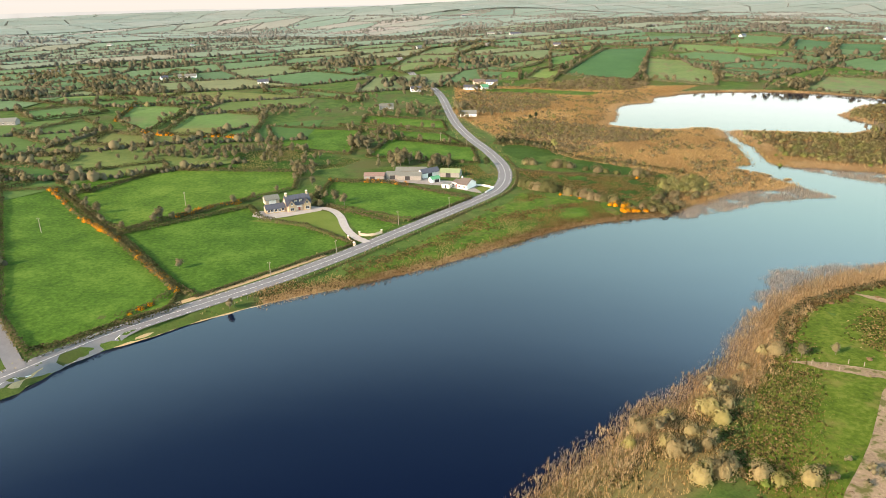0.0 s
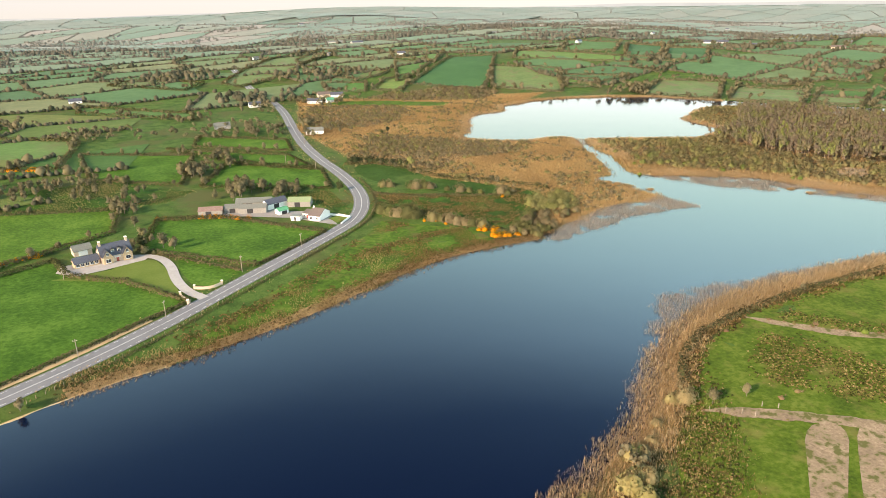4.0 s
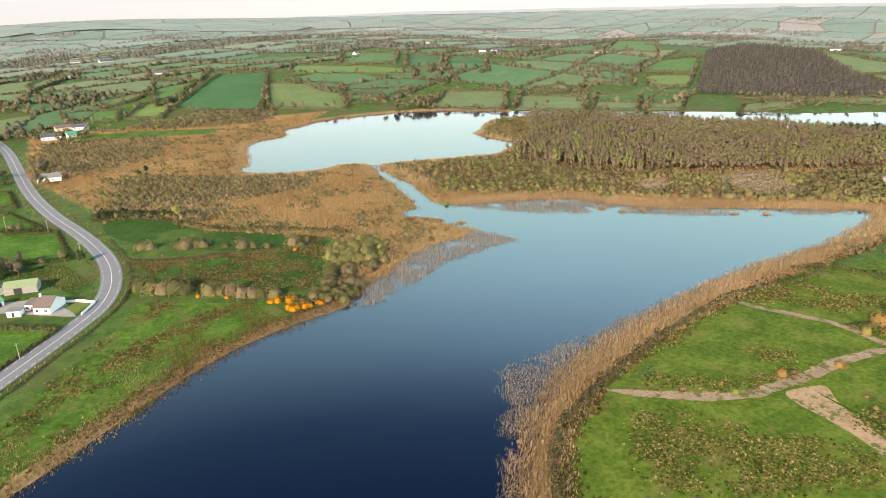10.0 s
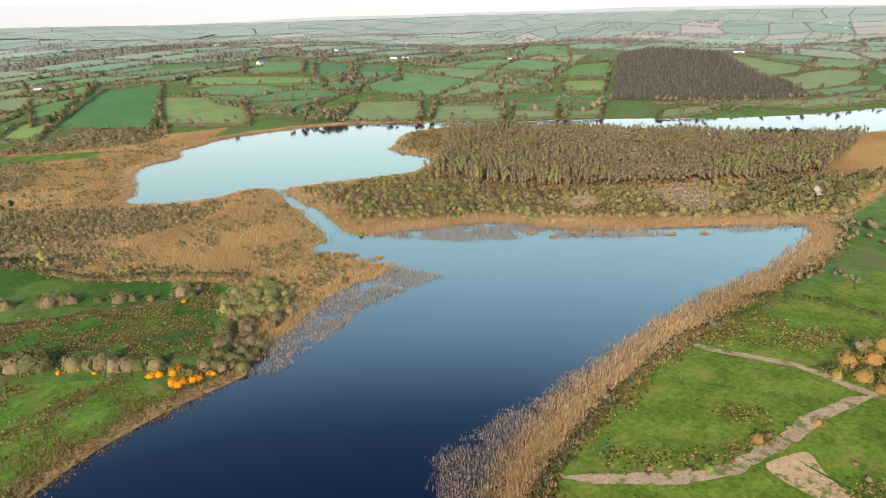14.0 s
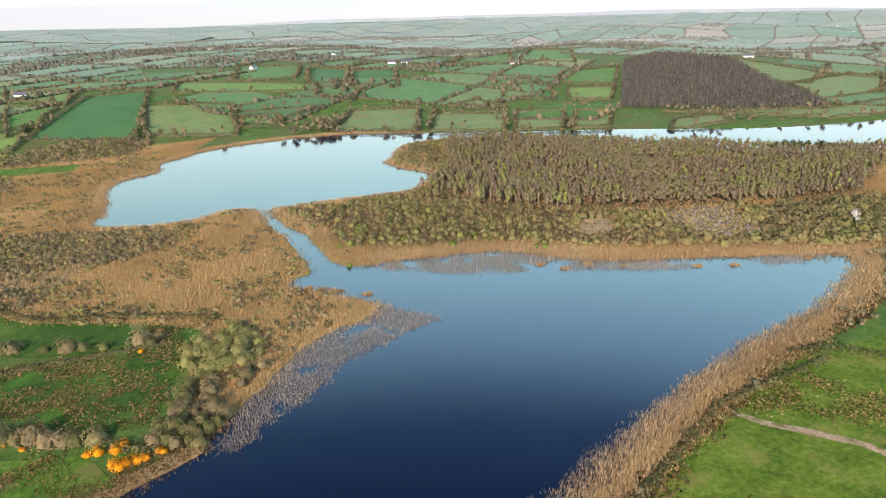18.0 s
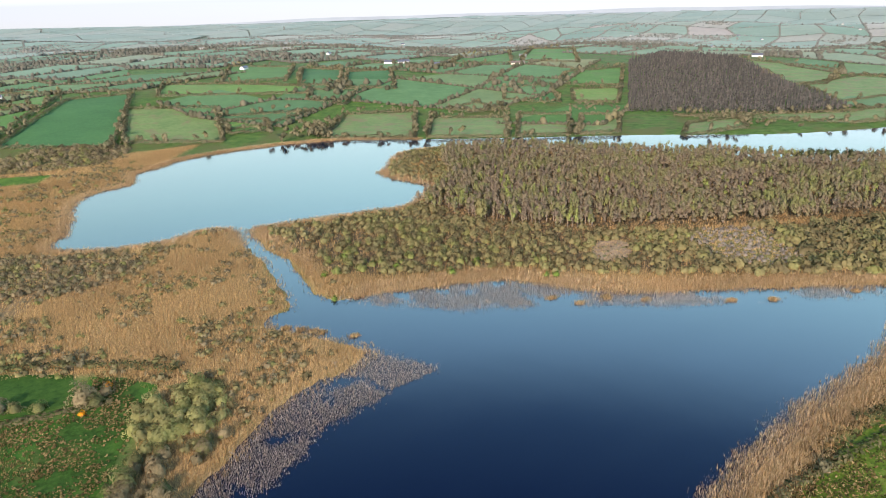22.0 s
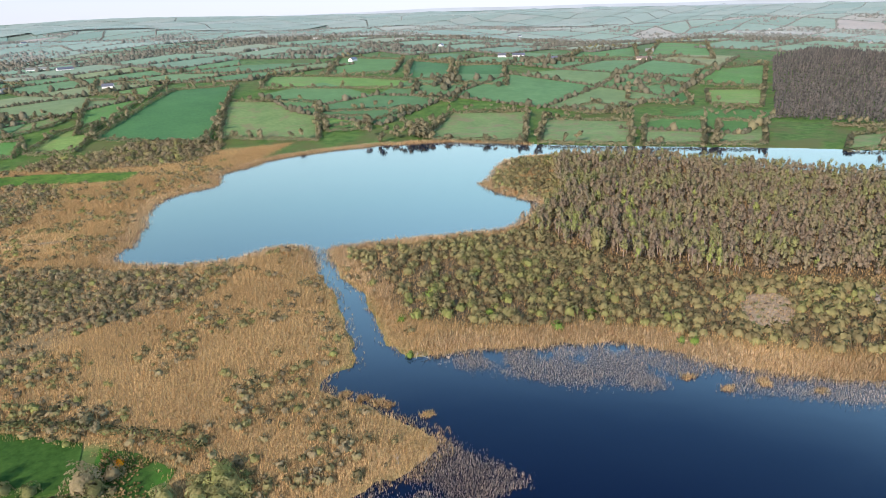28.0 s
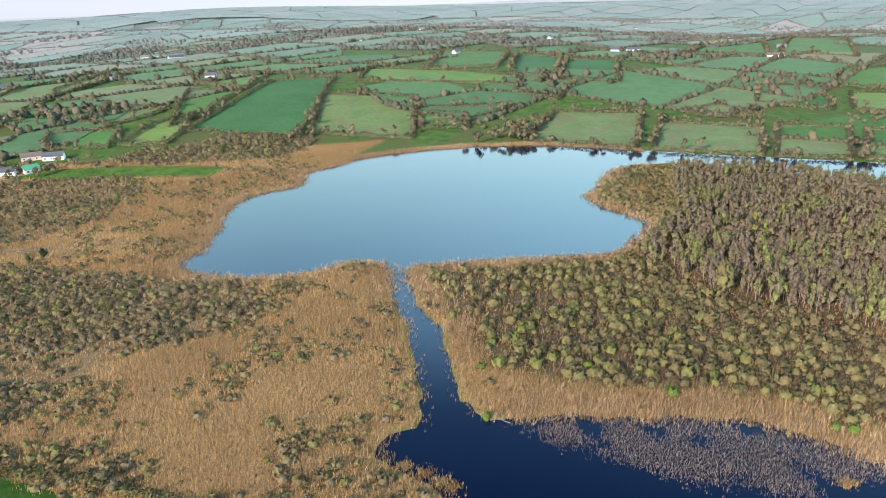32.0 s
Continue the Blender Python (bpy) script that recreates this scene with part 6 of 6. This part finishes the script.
for (ax, ay), (bx, by) in (((26, 411.5), (32, 422)), ((32, 422), (26, 428)), ((26, 428), (20, 431))):
    L_ = math.hypot(bx - ax, by - ay)
    pc = part("wall_section", boxed(0, -0.15, -0.3, L_, 0.15, 1.0, bevel=0.02), WHITE_WALL, gw)
    pc.matrix_basis = site(ax, ay, math.degrees(math.atan2(by - ay, bx - ax)))
patch("garden_lawn", [(24, 414), (31, 422), (25, 427), (20, 425)], LAWN_GRASS, 0.25, 4.0, label="small mown garden lawn by the bungalow", category="lawn", kind="structure")
# sheds: x, y, turn, length, depth, eave, ridge, wall, roof, words
SHEDS = [(-50, 447, -4, 13, 8, 2.6, 3.8, GREY_WALL, RUST_SHEET, "old farm shed with rusty red roof"), (-36, 449, -4, 9, 8, 2.8, 4.0, GREY_WALL, GREY_SHEET, "grey farm shed with weathered roof"),
         (-28, 446, -6, 15, 7, 3.0, 4.4, GREY_WALL, GREY_SHEET, "open-fronted grey farm shed"), (-30, 455, -6, 20, 8, 3.8, 5.4, GREY_WALL, GREY_SHEET, "long farm shed with grey-green sheeting"),
         (-12, 449, 32, 13, 7, 3.2, 5.2, WHITE_WALL, SLATE, "whitewashed stone barn with dark slate roof"), (-1, 453, -12, 13, 8, 3.0, 4.6, GREY_WALL, LIME_SHEET, "farm shed with lichen green sheeted roof"),
         (-6, 437.5, 30, 6, 4.5, 2.4, 3.6, WHITE_WALL, GREEN_SHEET, "small white shed with bright green roof")]
for sx, sy, sa_, L_, D_, ev, rg, wl, rf, words in SHEDS:
    sh_ = empty("farm_shed", site(sx, sy, sa_), words, "shed", "farm sheds")
    gabled(sh_, 0, L_, 0, D_, ev, rg, wl, rf, 0.3)
    # near-black slab on the solid wall stands for the shade inside a doorway
    part("doorway_shade", boxed(L_ * 0.3, -0.04, -0.1, L_ * 0.3 + 3.2, 0.03, ev - 0.4), DARK, sh_)
# other dwellings along the road and on the hills
DWELL = [(19, 672, -5, 15, 7, WHITE_WALL, GREY_SHEET), (28, 846, -8, 16, 9, WHITE_WALL, SLATE), (50, 845, 30, 10, 7, WHITE_WALL, GREEN_SHEET), (-33, 838, 10, 12, 7, WHITE_WALL, SLATE), (-60, 716, 12, 14, 6, GREY_WALL, GREY_SHEET),
         (42, 880, 10, 14, 7, CREAM, BROWN_TILE), (56, 877, -6, 14, 6, WHITE_WALL, SLATE), (-335, 936, 10, 22, 8, WHITE_WALL, GREY_SHEET), (-352, 924, 40, 9, 7, WHITE_WALL, SLATE), (-222, 888, 15, 13, 8, WHITE_WALL, SLATE),
         (-385, 612, 5, 20, 9, GREY_WALL, GREY_SHEET), (706, 1170, -40, 14, 8, WHITE_WALL, SLATE)]
DWELL_FAR = [(726, 1162, -30, 18, 9, OFF_WHITE, SLATE), (826, 1014, -35, 20, 9, CREAM, BROWN_TILE), (736, 1082, -40, 11, 7, OFF_WHITE, SLATE), (747, 1069, 20, 10, 7, OFF_WHITE, SLATE), (100, 1515, 0, 30, 12, OFF_WHITE, GREY_SHEET),
             (142, 1456, 15, 22, 10, OFF_WHITE, SLATE)]
r = np.random.default_rng(77)
more = []
while len(more) < 70:
    a_, d_ = r.uniform(-0.8, 1.35), r.uniform(1150, 2800)
    hx_, hy_ = 80 + math.sin(a_) * d_, math.cos(a_) * d_
    if shore_dist(np.array([hx_]), np.array([hy_]))[0] > 20 and not inside(PLANTATION, np.array([hx_]), np.array([hy_]))[0]:
        more.append((hx_, hy_, r.uniform(-60, 60), r.uniform(9, 17), r.uniform(6, 8), OFF_WHITE if r.random() < 0.75 else GREY_WALL, SLATE if r.random() < 0.6 else GREY_SHEET))
for i, (sx, sy, sa_, L_, D_, wl, rf) in enumerate(DWELL + DWELL_FAR + more):
    d_ = empty("rural_house", site(sx, sy, sa_), "distant white rural house with dark roof among fields" if wl in (WHITE_WALL, OFF_WHITE) else "low farm building among hedged fields", "house", "rural houses")
    gabled(d_, 0, L_, 0, D_, 3.0 if i < 12 else 2.9, 5.4, wl, rf, 0.3, -3)
    if i < 19:
        for k_ in range(int(L_ // 4)):
            window(d_, 2 + 4 * k_, 0.9, 1.2, 1.2)

# ---- poles, posts and lone trees ----
for px_, py_, ph in ((-75, 286, 7), (-50, 313, 7), (4, 381, 7), (-23, 354, 8), (-203, 342, 8), (-146, 390, 8), (32, 487, 8), (16, 630, 8), (0, 560, 8), (20, 540, 8)):
    pl = empty("utility_pole", site(px_, py_, r.uniform(0, 90)), "grey weathered wooden utility pole with crossarm", "pole", "utility poles")
    thing("shaft", mesh_from("shaft", *limb((0, 0, -0.5), (0, 0, ph), 0.16, 0.11, 8)), TIMBER, parent=pl)
    part("crossarm", boxed(-0.8, -0.06, ph - 0.7, 0.8, 0.06, ph - 0.55), TIMBER, pl)
    for xx in (-0.65, 0.65):
        part("insulator", boxed(xx - 0.05, -0.05, ph - 0.55, xx + 0.05, 0.05, ph - 0.35, bevel=0.02), WHITE_TRIM, pl)
fence = empty("roadside_fence", pose(0, 0, 0), "low post and rail fence along the lakeside verge", "fence")
q, nrm, t = resample(ROAD[7:17], 3.0)
q = q - nrm * 7.2
zf = height(q[:, 0], q[:, 1])
post_me = mesh_from("post", *limb((0, 0, -0.3), (0, 0, 1.15), 0.09, 0.08, 6))
post_me.materials.append(TIMBER)
for i in range(len(q)):
    po = thing("post", post_me, None, parent=fence)
    po.matrix_basis = pose(q[i][0], q[i][1], float(zf[i]))
fence2 = empty("track_fence", pose(0, 0, 0), "weathered timber fence posts by the farm track", "fence")
for px_, py_ in ((115, 205), (119, 203), (123, 201), (126, 199), (131, 203), (135, 201)):
    po = thing("post", post_me, None, parent=fence2)
    po.matrix_basis = pose(px_, py_, float(height(np.array([px_]), np.array([py_]))[0])) @ Matrix.Scale(1.5, 4)
THORN_TREE = leaf_mat("orange_buds", [(0, (0.20, 0.140, 0.050)), (0.5, (0.31, 0.200, 0.070)), (1, (0.24, 0.225, 0.066))], 0.3)
rows_ = [((-85, 257, 0.55), TREE_TWIG, "bare shoreline tree overhanging the lake"), ((-150, 362, 0.95), TREE_TWIG, "lone bare field tree in the hedge line"), ((-118, 296, 0.6), TREE_TWIG, "small bare tree in the field hedge"),
         ((88, 658, 0.7), IVY, "dark evergreen tree on the marsh"), ((83, 655, 0.55), IVY, "dark evergreen tree on the marsh"), ((31, 479, 0.75), IVY, "ivy-clad dark roadside tree"), ((-72, 398, 0.85), IVY, "ivy-clad tree behind the house"),
         ((-56, 392, 0.8), TREE_TWIG, "bare ash tree behind the house"), ((-62, 397, 0.9), TREE_TWIG, "bare ash tree behind the house"), ((465, 344, 0.85), BLOSSOM, "blackthorn tree white with blossom"), ((471, 346, 0.7), BLOSSOM, "blackthorn tree white with blossom"), ((460, 340, 0.6), BLOSSOM, "blackthorn tree white with blossom"), ((286, 238, 1.0), WILLOW_LEAF, "budding tree beside the track"),
          ((130, 209, 0.55), TREE_TWIG, "thin bare sapling by the gate"), ((118, 208, 0.6), TREE_TWIG, "pale willow bush by the shore"),
         ((344, 509, 1.5), WILLOW_LEAF, "tall pale green poplar above the scrub"), ((86, 532, 0.9), SAGE_LEAF, "slim pale poplar by the paddock"), ((454, 736, 0.95), TREE_TWIG, "single brown tree at the far shore"), ((517, 683, 0.9), TREE_TWIG, "single brown tree at the far shore"), ((566, 645, 0.9), TREE_TWIG, "single brown tree at the far shore")]
for (lx, ly, sc), lf, words in rows_:
    trees("tree", np.array([lx]), np.array([ly]), np.array([sc]), TREE_CROWNS[int(r.integers(0, 5)):][:1], lf, BARK, 8.0, 0.22, words, "tree", "", r)
THORN = leaf_mat("russet_thorn", [(0, (0.16, 0.105, 0.060)), (0.6, (0.25, 0.165, 0.095)), (1, (0.20, 0.19, 0.07))], 0.3)
bx_ = np.array([169, 173, 177, 181, 184, 188, 191, 196, 199, 203, 213, 222, 228, 236, 222, 226, 232, 150, 146, 133, 139])
by_ = np.array([253, 250, 247, 244, 245, 240, 238, 236, 234, 234, 233, 233, 231, 232, 208, 212, 205, 249, 207, 196, 206])
shrubs("thorn_bush", bx_ + r.normal(0, 0.6, len(bx_)), by_ + r.normal(0, 0.6, len(bx_)), r.uniform(0.5, 0.95, len(bx_)), LOW_SHRUBS, THORN, "low russet thorn bush beside the farm track", "bush", "thorn bushes", r)
FRESH = leaf_mat("fresh_leaves", [(0, (0.11, 0.18, 0.03)), (1, (0.16, 0.21, 0.05))])
bx_, by_ = np.array([313, 316, 228, 283, 237, 268, 300, 255, 79, 92, 66, 84, 195]), np.array([427, 424, 467, 457, 493, 480, 460, 505, 145, 150, 152, 192, 235])
shrubs("fresh_willow", bx_.astype(float), by_.astype(float), r.uniform(0.8, 1.3, len(bx_)), SHRUBS, FRESH, "willow bush in bright fresh green leaf", "bush", "fresh willows", r)
for tx_, ty_ in ((298, 409), (316, 396), (326, 383), (351, 360), (364, 350), (397, 333), (303, 398), (315, 394), (200, 455), (204, 450), (207, 446), (209, 443), (217, 432)):
    reed_bed("reed_islet", tx_ + r.normal(0, 1.1, 90), ty_ + r.normal(0, 0.8, 90), r.uniform(0.6, 1.4, 90), 0.1, 4, REED_LEAF, "small islet of dry reeds standing in the lake", "reeds", r, z=np.full(90, -0.05))
strip("stream", [(162, 650), (142, 663), (116, 670), (93, 674), (60, 679), (20, 690)], (-1.6, 1.6), WATER, 0.12, 2.0, label="narrow dark stream winding through reeds", category="stream", kind="structure")

patch("clearing", chaikin(CLEAR_A, True, 1), EARTH, 0.25, 4.0, label="cut clearing with brown brash in the wet wood", category="clearing", kind="structure")
BRASH = leaf_mat("cut_brash", [(0, (0.05, 0.04, 0.03)), (0.5, (0.18, 0.13, 0.09)), (1, (0.38, 0.30, 0.22))], 0.1)
x, y = scatter(soft(inside(CLEAR_A, GX, GY)) * 0.55, 1.8, r)
stuff("brash", TUSSOCKS, x, y, r.uniform(0.7, 1.6, len(x)), BRASH, "heaps of cut brushwood in the clearing", "brushwood", r)
ob_ = np.array([(279, 239, 2.3), (272, 231, 2.0), (269, 224, 1.7), (267, 237, 1.4), (286, 234, 2.3), (271, 218, 2.0), (291, 227, 2.2), (281, 226, 2.0), (237, 228, 1.0), (216, 234, 1.2), (298, 236, 2.0)])
shrubs("orange_thorn", ob_[:, 0], ob_[:, 1], ob_[:, 2], FINE_DOMES, THORN_TREE, "orange-brown budding thorn bush beside the track", "bush", "orange thorns", r)
hedge([(266, 243), (274, 239), (280, 232), (279, 222), (284, 212)], 1.8, 4.0, HEDGE_LEAF, "dark bramble hedge under the orange thorns", r, 16.0, 0.4)
# fallen pale branches at the reed edge
for lx, ly, la in ((206, 412, 0.4), (200, 415, 1.2), (160, 392, 0.2), (154, 388, 2.0), (229, 464, 0.8), (233, 462, 2.4), (306, 412, 0.5)):
    g_ = join_geo([limb((0, 0, 0.3), (3.2, 0.4, 1.3), 0.14, 0.05), limb((1.2, 0.1, 0.7), (2.2, 1.4, 1.9), 0.08, 0.03, 4), limb((1.9, 0.2, 0.9), (2.9, -1.0, 1.7), 0.07, 0.03, 4), limb((0.2, 0, 0.3), (-0.6, 0.8, 1.2), 0.08, 0.03, 4)])
    ob = thing("dead_branch", mesh_from("dead_branch", *g_), TIMBER, "bleached dead branch lying in the reeds", "branch", "dead branches")
    ob.matrix_basis = pose(lx, ly, 0.0, 0, 0, math.degrees(la))
# dark ivy-clad trees on the river bank behind the wood
ir_ = np.array([(604, 458), (608, 454), (611, 450), (615, 446), (619, 443), (622, 439), (627, 436), (600, 464)], float)
ir_ = ir_[shore_dist(ir_[:, 0], ir_[:, 1]) > 1.0]
trees("river_tree", ir_[:, 0], ir_[:, 1], r.uniform(0.9, 1.2, len(ir_)), TREE_CROWNS[:3], IVY, BARK, 8.0, 0.22, "dark ivy-clad tree on the river bank", "tree", "river trees", r)
